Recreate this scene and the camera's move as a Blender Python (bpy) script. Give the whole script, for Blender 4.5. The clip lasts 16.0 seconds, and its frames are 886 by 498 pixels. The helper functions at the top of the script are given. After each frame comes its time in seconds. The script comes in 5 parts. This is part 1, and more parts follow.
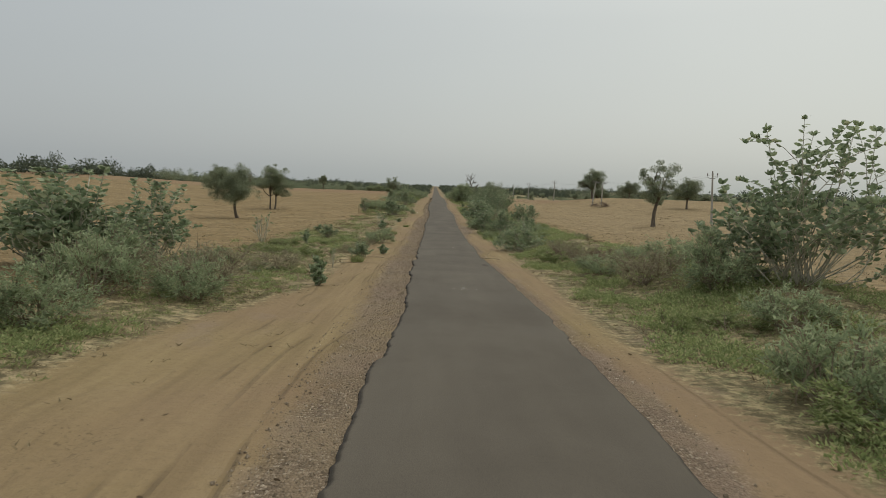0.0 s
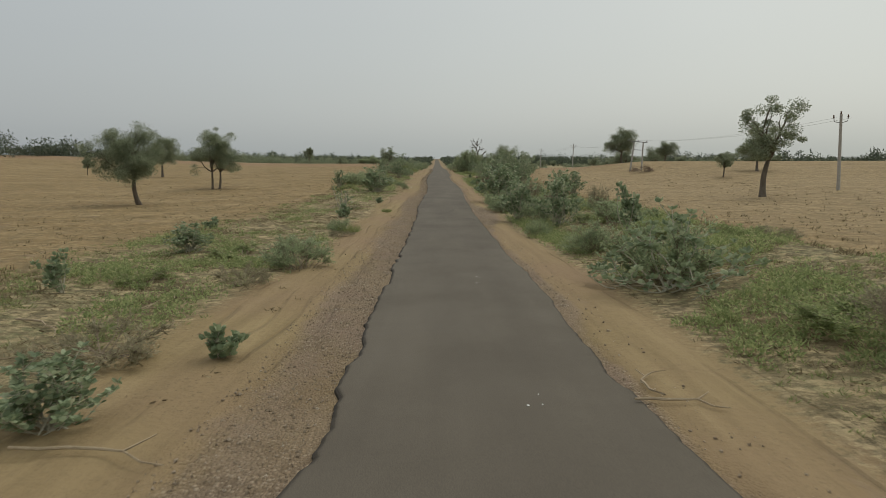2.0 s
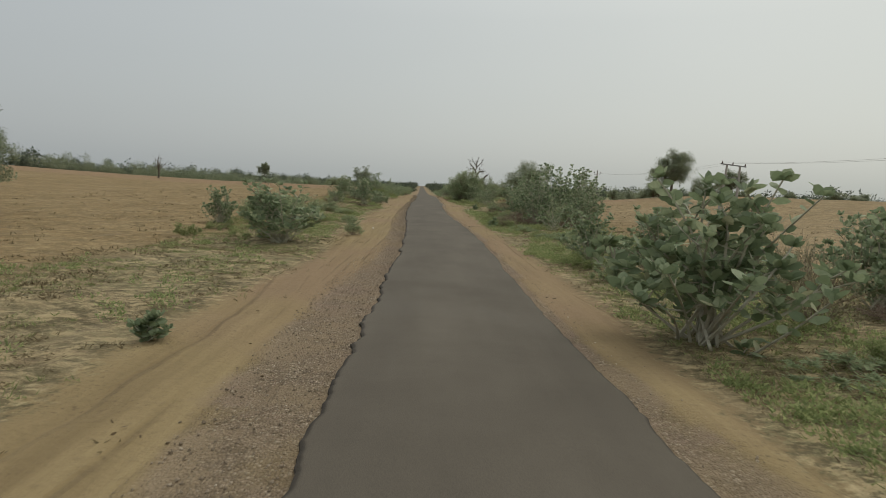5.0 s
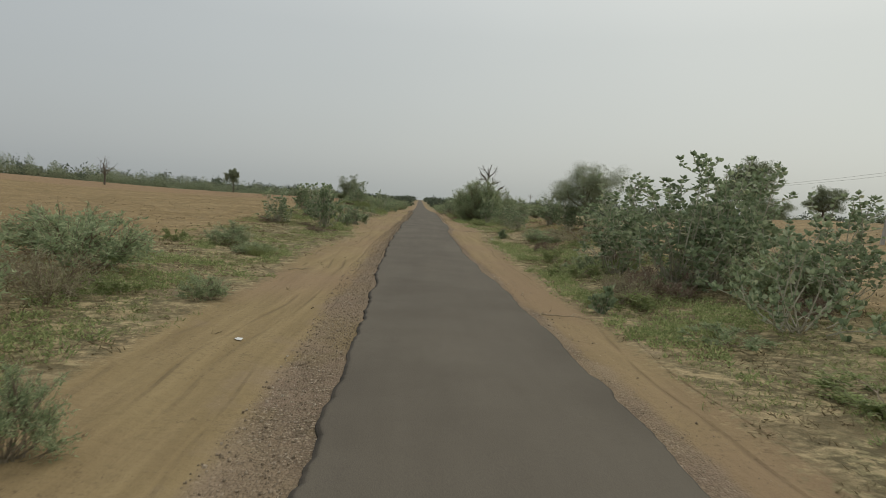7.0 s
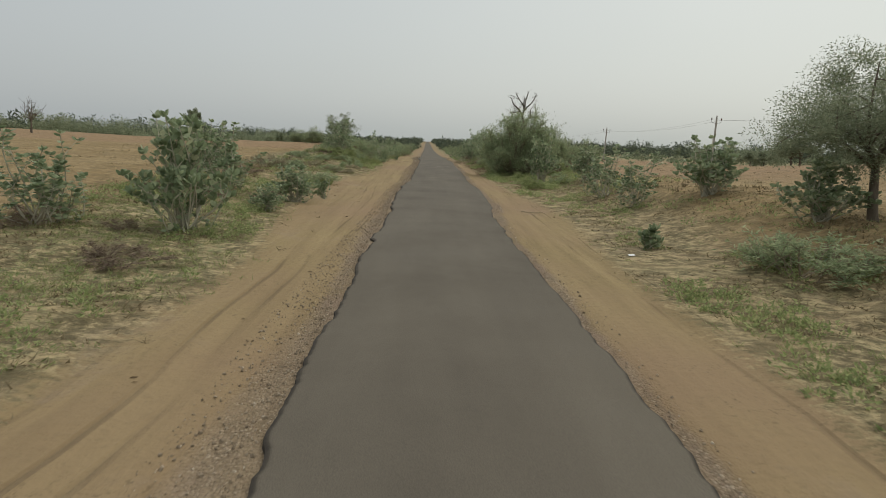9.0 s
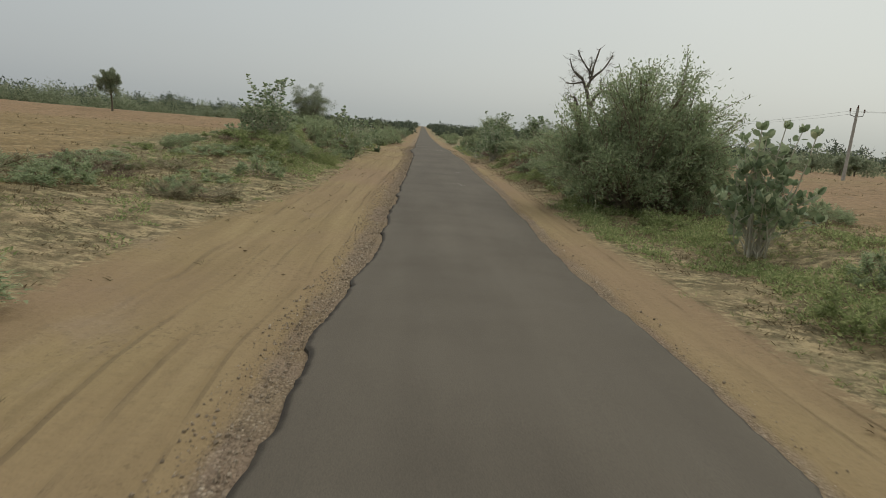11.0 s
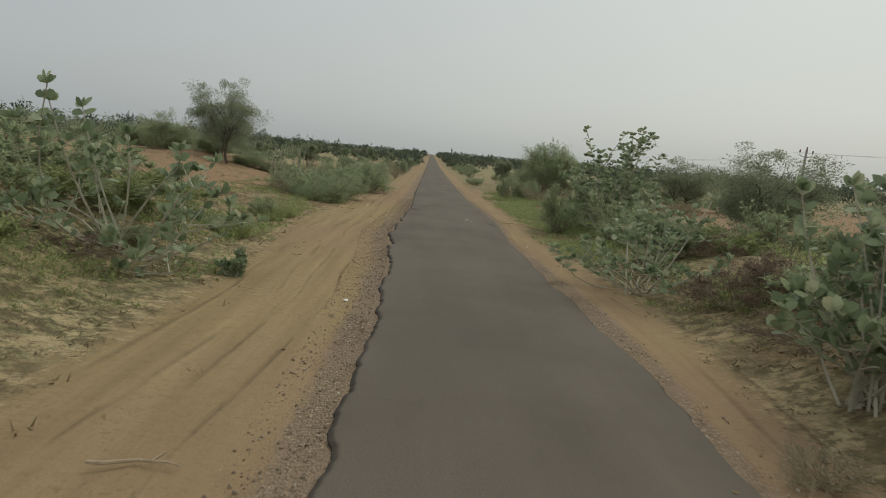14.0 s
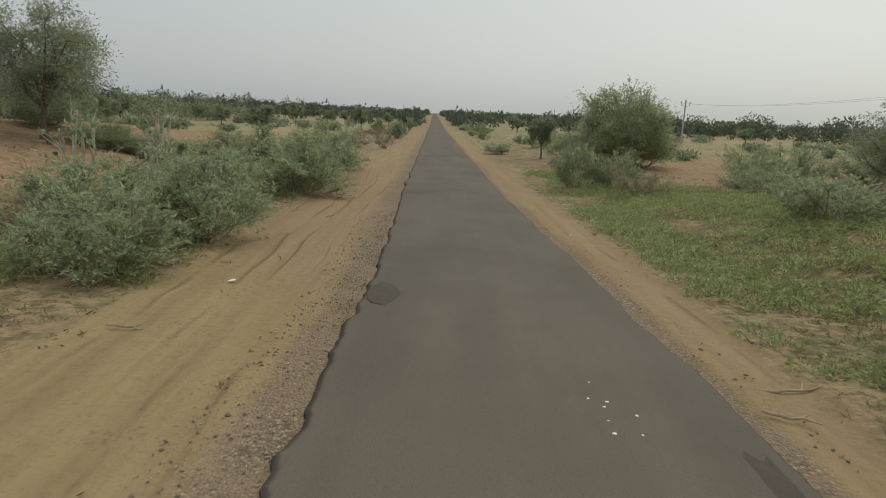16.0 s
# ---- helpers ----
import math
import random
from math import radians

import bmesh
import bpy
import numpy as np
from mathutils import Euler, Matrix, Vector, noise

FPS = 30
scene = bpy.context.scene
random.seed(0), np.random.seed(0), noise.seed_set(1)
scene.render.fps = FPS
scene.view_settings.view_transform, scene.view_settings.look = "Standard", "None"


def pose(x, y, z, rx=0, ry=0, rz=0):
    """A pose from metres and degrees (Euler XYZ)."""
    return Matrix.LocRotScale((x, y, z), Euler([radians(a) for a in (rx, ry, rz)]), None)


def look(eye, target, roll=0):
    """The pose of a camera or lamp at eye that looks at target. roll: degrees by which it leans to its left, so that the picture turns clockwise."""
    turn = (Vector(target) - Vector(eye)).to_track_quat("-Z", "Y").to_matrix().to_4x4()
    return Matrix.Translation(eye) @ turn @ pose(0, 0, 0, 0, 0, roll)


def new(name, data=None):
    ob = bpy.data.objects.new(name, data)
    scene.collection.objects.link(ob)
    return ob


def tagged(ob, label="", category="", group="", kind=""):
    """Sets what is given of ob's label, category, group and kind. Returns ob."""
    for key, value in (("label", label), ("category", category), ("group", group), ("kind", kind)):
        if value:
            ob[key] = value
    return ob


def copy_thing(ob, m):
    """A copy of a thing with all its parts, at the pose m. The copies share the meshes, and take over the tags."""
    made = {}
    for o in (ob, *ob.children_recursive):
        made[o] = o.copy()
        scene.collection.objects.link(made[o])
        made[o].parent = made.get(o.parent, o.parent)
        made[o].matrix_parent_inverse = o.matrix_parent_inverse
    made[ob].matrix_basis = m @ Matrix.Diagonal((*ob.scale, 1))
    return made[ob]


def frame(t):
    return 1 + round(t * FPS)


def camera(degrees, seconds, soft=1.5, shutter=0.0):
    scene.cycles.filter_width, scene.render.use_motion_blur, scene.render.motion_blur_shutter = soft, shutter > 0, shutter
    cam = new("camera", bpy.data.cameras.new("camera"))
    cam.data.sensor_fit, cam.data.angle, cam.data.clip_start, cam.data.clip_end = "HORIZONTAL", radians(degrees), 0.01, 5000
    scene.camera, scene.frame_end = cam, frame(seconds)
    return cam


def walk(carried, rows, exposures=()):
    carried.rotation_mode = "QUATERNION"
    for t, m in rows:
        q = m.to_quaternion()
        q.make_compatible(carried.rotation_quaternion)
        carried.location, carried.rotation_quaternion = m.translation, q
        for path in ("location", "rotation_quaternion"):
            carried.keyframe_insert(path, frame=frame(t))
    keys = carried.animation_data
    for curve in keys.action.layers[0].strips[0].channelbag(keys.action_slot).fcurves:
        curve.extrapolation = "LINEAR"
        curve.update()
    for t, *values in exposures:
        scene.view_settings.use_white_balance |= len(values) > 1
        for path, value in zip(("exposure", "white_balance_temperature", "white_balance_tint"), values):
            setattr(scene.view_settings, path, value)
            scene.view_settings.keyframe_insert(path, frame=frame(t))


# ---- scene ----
cam = camera(70.5, 16.0, soft=0.65, shutter=0.06)
PATH = [
    (0.0, (-0.772, -10.100, 3.255), (-0.609, -0.150, 2.264), 2.02),
    (0.5, (-0.710, -4.952, 3.015), (-0.448, 4.967, 1.774), 4.50),
    (1.0, (-0.689, 0.240, 2.828), (-0.247, 10.098, 1.205), 5.14),
    (1.5, (-0.621, 5.342, 2.657), (-0.352, 15.244, 1.288), 2.70),
    (2.0, (-0.515, 10.524, 2.468), (-0.410, 20.422, 1.047), 0.07),
    (2.5, (-0.534, 15.813, 2.260), (-0.093, 25.695, 0.793), 1.25),
    (3.0, (-0.643, 21.058, 2.117), (-0.307, 30.970, 0.837), 2.89),
    (3.5, (-0.713, 26.343, 1.966), (-0.451, 36.226, 0.459), 3.28),
    (4.0, (-0.756, 31.723, 1.894), (-0.585, 41.559, 0.093), 4.19),
    (4.5, (-0.764, 36.938, 1.843), (-0.268, 46.787, 0.179), 3.61),
    (4.7, (-0.751, 39.033, 1.824), (-0.370, 48.980, 0.865), 2.26),
    (6.8, (-0.558, 61.105, 1.789), (-0.063, 70.997, 0.411), 4.03),
    (7.0, (-0.554, 63.208, 1.783), (-0.133, 73.171, 1.031), 3.42),
    (7.5, (-0.568, 68.471, 1.768), (-0.020, 78.381, 0.543), 4.36),
    (8.0, (-0.609, 73.839, 1.854), (-0.151, 83.747, 0.573), 3.68),
    (8.5, (-0.621, 79.186, 1.876), (-0.202, 89.026, 0.141), 3.36),
    (9.0, (-0.649, 84.706, 1.996), (-0.337, 94.559, 0.317), 2.11),
    (9.5, (-0.698, 90.123, 1.971), (-0.262, 99.847, -0.322), 1.79),
    (10.0, (-0.796, 95.763, 1.892), (-0.507, 105.729, 1.126), 3.04),
    (10.2, (-0.854, 98.050, 1.883), (-0.463, 107.892, 0.156), 3.78),
    (12.3, (-0.811, 121.853, 2.171), (-0.276, 131.650, 0.235), 5.25),
    (12.5, (-0.785, 124.088, 2.137), (-0.161, 133.965, 0.701), 4.98),
    (13.0, (-0.702, 129.604, 2.221), (-0.210, 139.465, 0.634), 2.56),
    (13.5, (-0.639, 134.805, 2.202), (-0.039, 144.713, 0.990), 5.43),
    (14.0, (-0.682, 139.930, 2.266), (-0.369, 149.816, 0.795), 4.91),
    (14.5, (-0.665, 144.858, 2.229), (-0.310, 154.702, 0.506), 3.60),
    (15.0, (-0.750, 149.671, 2.180), (-0.408, 159.543, 0.621), 4.52),
    (15.5, (-0.845, 154.027, 2.185), (-0.570, 163.852, 0.343), 4.14),
    (16.0, (-0.611, 157.921, 2.191), (-0.385, 167.694, 0.082), 2.51),
]
EXPOSURE = ((0.0, -0.05), (4.0, -0.04), (4.7, -0.05), (7.0, -0.07), (8.0, -0.06), (8.5, 0.02), (9.0, 0.10), (9.5, 0.13), (10.0, 0.0), (12.5, 0.08),
            (13.0, 0.10), (13.5, -0.03), (14.5, -0.03), (15.5, 0.06), (16.0, 0.12))
walk(cam, [(t, look(eye, target, roll)) for t, eye, target, roll in PATH], EXPOSURE)

# ---- world, sun ----
world = bpy.data.worlds.new("overcast_sky")
scene.world = world
world.use_nodes = True
wn, wl = world.node_tree.nodes, world.node_tree.links
wn.clear()
SUN_UP, SUN_AZ = radians(52), radians(38)
sky = wn.new("ShaderNodeTexSky")
sky.sky_type, sky.sun_disc = "NISHITA", False
sky.sun_elevation, sky.sun_rotation = SUN_UP, SUN_AZ
sky.dust_density, sky.air_density = 4.0, 1.5
sky_grey = wn.new("ShaderNodeHueSaturation")
sky_grey.inputs["Saturation"].default_value = 0.35
sky_grey.inputs["Value"].default_value = 0.03
wl.new(sky.outputs[0], sky_grey.inputs["Color"])
coord = wn.new("ShaderNodeTexCoord")
split = wn.new("ShaderNodeSeparateXYZ")
wl.new(coord.outputs["Generated"], split.inputs[0])
ramp = wn.new("ShaderNodeValToRGB")
ramp.color_ramp.elements[0].position, ramp.color_ramp.elements[0].color = 0.0, (0.365, 0.392, 0.375, 1)
ramp.color_ramp.elements[1].position, ramp.color_ramp.elements[1].color = 1.0, (0.87, 0.885, 0.845, 1)
mid = ramp.color_ramp.elements.new(0.25)
mid.color = (0.38, 0.407, 0.39, 1)
wl.new(split.outputs["Z"], ramp.inputs[0])
cloud = wn.new("ShaderNodeTexNoise")
cloud.inputs["Scale"].default_value, cloud.inputs["Detail"].default_value = 1.6, 3
wl.new(coord.outputs["Generated"], cloud.inputs["Vector"])
cloud_ramp = wn.new("ShaderNodeMapRange")
cloud_ramp.inputs["To Min"].default_value, cloud_ramp.inputs["To Max"].default_value = 0.93, 1.07
wl.new(cloud.outputs["Fac"], cloud_ramp.inputs["Value"])
veil = wn.new("ShaderNodeVectorMath")
veil.operation = "SCALE"
side_tint = wn.new("ShaderNodeMix")
side_tint.data_type = "RGBA"
side_tint.inputs[6].default_value, side_tint.inputs[7].default_value = (0.965, 0.975, 1.045, 1), (1.03, 1.02, 0.985, 1)
side_share = wn.new("ShaderNodeMapRange")
side_share.inputs["From Min"].default_value, side_share.inputs["From Max"].default_value = -0.6, 0.6
wl.new(split.outputs["X"], side_share.inputs["Value"])
wl.new(side_share.outputs[0], side_tint.inputs[0])
tinted = wn.new("ShaderNodeVectorMath")
tinted.operation = "MULTIPLY"
wl.new(ramp.outputs[0], tinted.inputs[0])
wl.new(side_tint.outputs[2], tinted.inputs[1])
wl.new(tinted.outputs[0], veil.inputs[0])
side_glow = wn.new("ShaderNodeMapRange")
side_glow.inputs["From Min"].default_value = -1.0
side_glow.inputs["To Min"].default_value, side_glow.inputs["To Max"].default_value = 0.88, 1.12
wl.new(split.outputs["X"], side_glow.inputs["Value"])
thin_cloud = wn.new("ShaderNodeMath")
thin_cloud.operation = "MULTIPLY"
wl.new(cloud_ramp.outputs[0], thin_cloud.inputs[0])
wl.new(side_glow.outputs[0], thin_cloud.inputs[1])
wl.new(thin_cloud.outputs[0], veil.inputs["Scale"])
both = wn.new("ShaderNodeVectorMath")
both.operation = "ADD"
wl.new(veil.outputs[0], both.inputs[0])
wl.new(sky_grey.outputs[0], both.inputs[1])
back = wn.new("ShaderNodeBackground")
back.inputs["Strength"].default_value = 1.0
wl.new(both.outputs[0], back.inputs[0])
wout = wn.new("ShaderNodeOutputWorld")
wl.new(back.outputs[0], wout.inputs[0])
sun_data = bpy.data.lights.new("sun", "SUN")
sun_data.energy, sun_data.angle, sun_data.color = 0.7, radians(20), (1.0, 0.95, 0.86)
sun = new("sun", sun_data)
sun_from = Vector((math.sin(SUN_AZ) * math.cos(SUN_UP), math.cos(SUN_AZ) * math.cos(SUN_UP), math.sin(SUN_UP)))
sun.matrix_world = look(sun_from * 50, (0, 0, 0))

# ---- materials ----


class Nodes:
    """A small hand for node materials."""

    def __init__(self, name):
        self.mat = bpy.data.materials.new(name)
        self.mat.use_nodes = True
        self.n, self.l = self.mat.node_tree.nodes, self.mat.node_tree.links
        self.bsdf = self.n["Principled BSDF"]

    def put(self, kind, **inputs):
        node = self.n.new(kind)
        for key, value in inputs.items():
            node.inputs[key.replace("_", " ")].default_value = value
        return node

    def join(self, a, b):
        self.l.new(a, b)

    def place(self, sx=1.0, sy=1.0, sz=1.0, local=False):
        """World or object place in metres, stretched."""
        src = self.put("ShaderNodeTexCoord").outputs["Object"] if local else self.put("ShaderNodeNewGeometry").outputs["Position"]
        m = self.put("ShaderNodeMapping", Scale=(sx, sy, sz))
        self.join(src, m.inputs[0])
        return m.outputs[0]

    def noise(self, where, scale, detail=4.0, rough=0.55):
        t = self.put("ShaderNodeTexNoise", Scale=scale, Detail=detail, Roughness=rough)
        self.join(where, t.inputs["Vector"])
        return t.outputs["Fac"]

    def ramp(self, value, stops):
        r = self.put("ShaderNodeValToRGB")
        e = r.color_ramp.elements
        e[0].position, e[0].color = stops[0][0], (*stops[0][1], 1)
        e[1].position, e[1].color = stops[-1][0], (*stops[-1][1], 1)
        for p, c in stops[1:-1]:
            e.new(p).color = (*c, 1)
        self.join(value, r.inputs[0])
        return r.outputs[0]

    def step(self, value, a, b, lo=0.0, hi=1.0):
        r = self.put("ShaderNodeMapRange")
        for i, v in enumerate((a, b, lo, hi)):
            r.inputs[i + 1].default_value = v
        self.join(value, r.inputs[0])
        return r.outputs[0]

    def math(self, op, a, b):
        m = self.put("ShaderNodeMath")
        m.operation = op
        for i, v in enumerate((a, b)):
            if isinstance(v, (int, float)):
                m.inputs[i].default_value = v
            else:
                self.join(v, m.inputs[i])
        return m.outputs[0]

    def mix(self, fac, a, b, kind="MIX"):
        m = self.put("ShaderNodeMix")
        m.data_type, m.blend_type = "RGBA", kind
        for sock, v in ((m.inputs[0], fac), (m.inputs[6], a), (m.inputs[7], b)):
            if isinstance(v, tuple):
                sock.default_value = (*v, 1)
            elif isinstance(v, (int, float)):
                sock.default_value = v
            else:
                self.join(v, sock)
        return m.outputs[2]

    def attr(self, name):
        a = self.put("ShaderNodeAttribute")
        a.attribute_name = name
        return a.outputs["Fac"]

    def bump(self, height, strength=0.4, distance=0.02):
        b = self.put("ShaderNodeBump", Strength=strength, Distance=distance)
        self.join(height, b.inputs["Height"])
        self.join(b.outputs[0], self.bsdf.inputs["Normal"])

    def done(self, colour, rough=0.8, spec=0.3):
        if isinstance(colour, tuple):
            self.bsdf.inputs["Base Color"].default_value = (*colour, 1)
        else:
            self.join(colour, self.bsdf.inputs["Base Color"])
        if isinstance(rough, float):
            self.bsdf.inputs["Roughness"].default_value = rough
        else:
            self.join(rough, self.bsdf.inputs["Roughness"])
        self.bsdf.inputs["Specular IOR Level"].default_value = spec
        return self.mat


def make_ground():
    k = Nodes("dry_sandy_ground")
    here = k.place()
    streak = k.place(1.6, 0.09, 1.0)
    fine, mid_n, wide = k.noise(here, 9, 6, 0.65), k.noise(here, 1.6, 5, 0.6), k.noise(here, 0.12, 4)
    grit = k.noise(here, 42, 3, 0.6)
    ruts = k.noise(streak, 2.2, 5, 0.6)
    sand = k.ramp(ruts, [(0.3, (0.21, 0.154, 0.078)), (0.5, (0.255, 0.191, 0.097)), (0.72, (0.305, 0.233, 0.121))])
    sand = k.mix(k.step(fine, 0.5, 0.72, 0, 0.42), sand, (0.165, 0.117, 0.064))
    sand = k.mix(k.step(wide, 0.4, 0.6, 0, 0.65), sand, (0.24, 0.163, 0.102))
    sand = k.mix(k.step(grit, 0.6, 0.7, 0, 0.4), sand, (0.13, 0.095, 0.058))
    sand = k.mix(k.math("MULTIPLY", k.step(k.noise(here, 0.6, 4, 0.6), 0.48, 0.6), k.step(k.noise(here, 17, 3, 0.6), 0.6, 0.65, 0.0, 0.65)), sand, (0.125, 0.09, 0.052))
    xyz = k.put("ShaderNodeSeparateXYZ")
    k.join(here, xyz.inputs[0])
    wander = k.step(k.noise(k.place(0.0, 0.11, 0.0), 1.0, 2), 0.2, 0.8, -0.35, 0.35)
    groove = None
    for at, wide_g in ((2.55, 0.05), (2.95, 0.04), (-2.7, 0.06), (-3.05, 0.05), (-3.75, 0.07), (-2.2, 0.04)):
        off = k.math("ABSOLUTE", k.math("SUBTRACT", k.math("ADD", xyz.outputs[0], wander), at), 0.0)
        g = k.step(off, 0.0, wide_g, 1.0, 0.0)
        groove = g if groove is None else k.math("MAXIMUM", groove, g)
    groove = k.math("MULTIPLY", groove, k.step(k.noise(k.place(0.6, 0.25, 1.0), 1.3, 4, 0.6), 0.46, 0.6))
    sand = k.mix(k.math("MULTIPLY", groove, 0.3), sand, (0.14, 0.10, 0.06))
    peb = k.put("ShaderNodeTexVoronoi", Scale=36.0)
    k.join(here, peb.inputs["Vector"])
    tone = k.put("ShaderNodeSeparateColor")
    k.join(peb.outputs["Color"], tone.inputs[0])
    stone = k.ramp(tone.outputs[0], [(0.0, (0.085, 0.066, 0.046)), (0.3, (0.16, 0.125, 0.088)), (0.6, (0.245, 0.19, 0.13)), (0.85, (0.37, 0.30, 0.21)), (1.0, (0.58, 0.50, 0.38))])
    # Gaps between pebbles get their shade as a painted dark tone.
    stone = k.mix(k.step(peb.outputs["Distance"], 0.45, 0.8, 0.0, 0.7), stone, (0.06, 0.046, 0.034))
    stone = k.mix(k.math("MULTIPLY", tone.outputs[1], 0.3), stone, (0.25, 0.178, 0.126))
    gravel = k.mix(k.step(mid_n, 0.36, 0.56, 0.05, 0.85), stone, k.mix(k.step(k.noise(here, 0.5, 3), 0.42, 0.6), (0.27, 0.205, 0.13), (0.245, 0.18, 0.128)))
    straw = k.noise(k.place(3.0, 14.0, 3.0), 2.4, 5, 0.7)
    verge = k.ramp(mid_n, [(0.32, (0.23, 0.172, 0.098)), (0.5, (0.30, 0.238, 0.135)), (0.68, (0.22, 0.187, 0.10))])
    verge = k.mix(k.step(straw, 0.5, 0.68, 0, 0.75), verge, (0.12, 0.095, 0.054))
    hummock = k.noise(k.place(1.0, 1.25, 1.0), 1.5, 6, 0.74)
    crumbs = k.noise(k.place(1.0, 1.3, 1.0), 4.5, 6, 0.75)
    strewn = k.step(k.noise(here, 0.8, 3, 0.6), 0.36, 0.52, 0.3, 1.0)
    patch = k.step(k.math("ADD", k.noise(here, 0.42, 5, 0.62), k.step(k.attr("lush"), 0.6, 1.3, -0.05, 0.16)), 0.40, 0.54)
    green = k.math("MULTIPLY", patch, k.step(k.noise(here, 5.5, 6, 0.7), 0.42, 0.6, 0.05, 0.9))
    green = k.math("MULTIPLY", green, k.attr("lush"))
    verge = k.mix(green, verge, k.ramp(k.noise(here, 14, 5, 0.7), [(0.34, (0.075, 0.088, 0.04)), (0.5, (0.155, 0.172, 0.078)), (0.64, (0.29, 0.285, 0.145))]))
    clods = k.noise(k.place(1.0, 2.6, 1.0), 3.2, 6, 0.7)
    field = k.ramp(k.noise(k.place(0.6, 1.0, 1.0), 0.2, 6, 0.68), [(0.33, (0.215, 0.146, 0.066)), (0.5, (0.268, 0.188, 0.09)), (0.68, (0.325, 0.238, 0.122))])
    field = k.mix(k.math("MULTIPLY", k.attr("pale"), 0.5), field, (0.35, 0.268, 0.16))
    stubble = k.noise(k.place(0.7, 2.2, 1.0), 0.9, 6, 0.72)
    field = k.mix(k.step(stubble, 0.48, 0.64, 0.0, 0.5), field, (0.155, 0.12, 0.064))
    field = k.mix(k.step(stubble, 0.42, 0.3, 0.0, 0.35), field, (0.36, 0.285, 0.18))
    field = k.mix(k.step(clods, 0.52, 0.66, 0, 0.6), field, (0.15, 0.092, 0.046))
    redden = k.mix(k.step(clods, 0.35, 0.7), (0.335, 0.228, 0.132), (0.20, 0.127, 0.073))
    field = k.mix(k.attr("red"), field, redden)
    verge = k.mix(k.math("MULTIPLY", k.attr("red"), k.step(k.noise(here, 0.7, 5, 0.6), 0.44, 0.58, 0.0, 0.65)), verge, redden)
    far_g = k.mix(k.step(k.noise(here, 0.05, 4), 0.42, 0.6), (0.30, 0.243, 0.135), (0.205, 0.20, 0.10))
    field = k.mix(k.attr("far"), field, far_g)
    rough_share = k.step(k.attr("field"), 0.0, 1.0, 1.0, 0.45)
    pale_share = k.math("MULTIPLY", rough_share, k.step(k.attr("red"), 0.0, 1.0, 1.0, 0.25))
    base = k.mix(k.attr("field"), verge, field)
    # Shade between tufts painted into the colour: hollows dark, tops pale.
    base = k.mix(k.math("MULTIPLY", rough_share, k.step(hummock, 0.5, 0.555, 0.0, 0.75)), base, (0.14, 0.112, 0.06))
    base = k.mix(k.math("MULTIPLY", pale_share, k.step(hummock, 0.46, 0.40, 0.0, 0.7)), base, (0.40, 0.315, 0.175))
    # Dark clods with their shade painted in, pale crumbs beside them.
    base = k.mix(k.math("MULTIPLY", k.math("MULTIPLY", strewn, rough_share), k.step(crumbs, 0.515, 0.55, 0.0, 0.8)), base, (0.10, 0.083, 0.045))
    base = k.mix(k.math("MULTIPLY", k.math("MULTIPLY", strewn, pale_share), k.step(crumbs, 0.455, 0.42, 0.0, 0.6)), base, (0.45, 0.36, 0.205))
    base = k.mix(k.step(k.math("ADD", k.attr("sand"), k.step(fine, 0.3, 0.7, -0.3, 0.3)), 0.35, 0.65), base, sand)
    loose = k.math("ADD", k.step(mid_n, 0.3, 0.7, -0.3, 0.3), k.step(k.noise(k.place(1.0, 0.45, 1.0), 0.6, 4, 0.6), 0.3, 0.7, -0.5, 0.5))
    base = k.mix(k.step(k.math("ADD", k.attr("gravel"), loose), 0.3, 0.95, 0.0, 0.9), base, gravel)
    relief = k.math("ADD", k.math("MULTIPLY", fine, 0.35), k.math("ADD", k.math("MULTIPLY", clods, k.step(k.attr("sand"), 0.0, 1.0, 0.8, 0.15)), k.math("MULTIPLY", ruts, 0.35)))
    relief = k.math("ADD", relief, k.math("SUBTRACT", k.math("MULTIPLY", grit, 0.12), k.math("MULTIPLY", groove, 0.5)))
    relief = k.math("SUBTRACT", relief, k.math("MULTIPLY", k.math("MULTIPLY", hummock, k.math("SUBTRACT", 1.0, k.attr("sand"))), 1.1))
    relief = k.math("SUBTRACT", relief, k.math("MULTIPLY", k.math("MULTIPLY", peb.outputs["Distance"], k.attr("gravel")), 0.5))
    k.bump(relief, 1.0, 0.07)
    return k.done(base, 0.95, 0.15)


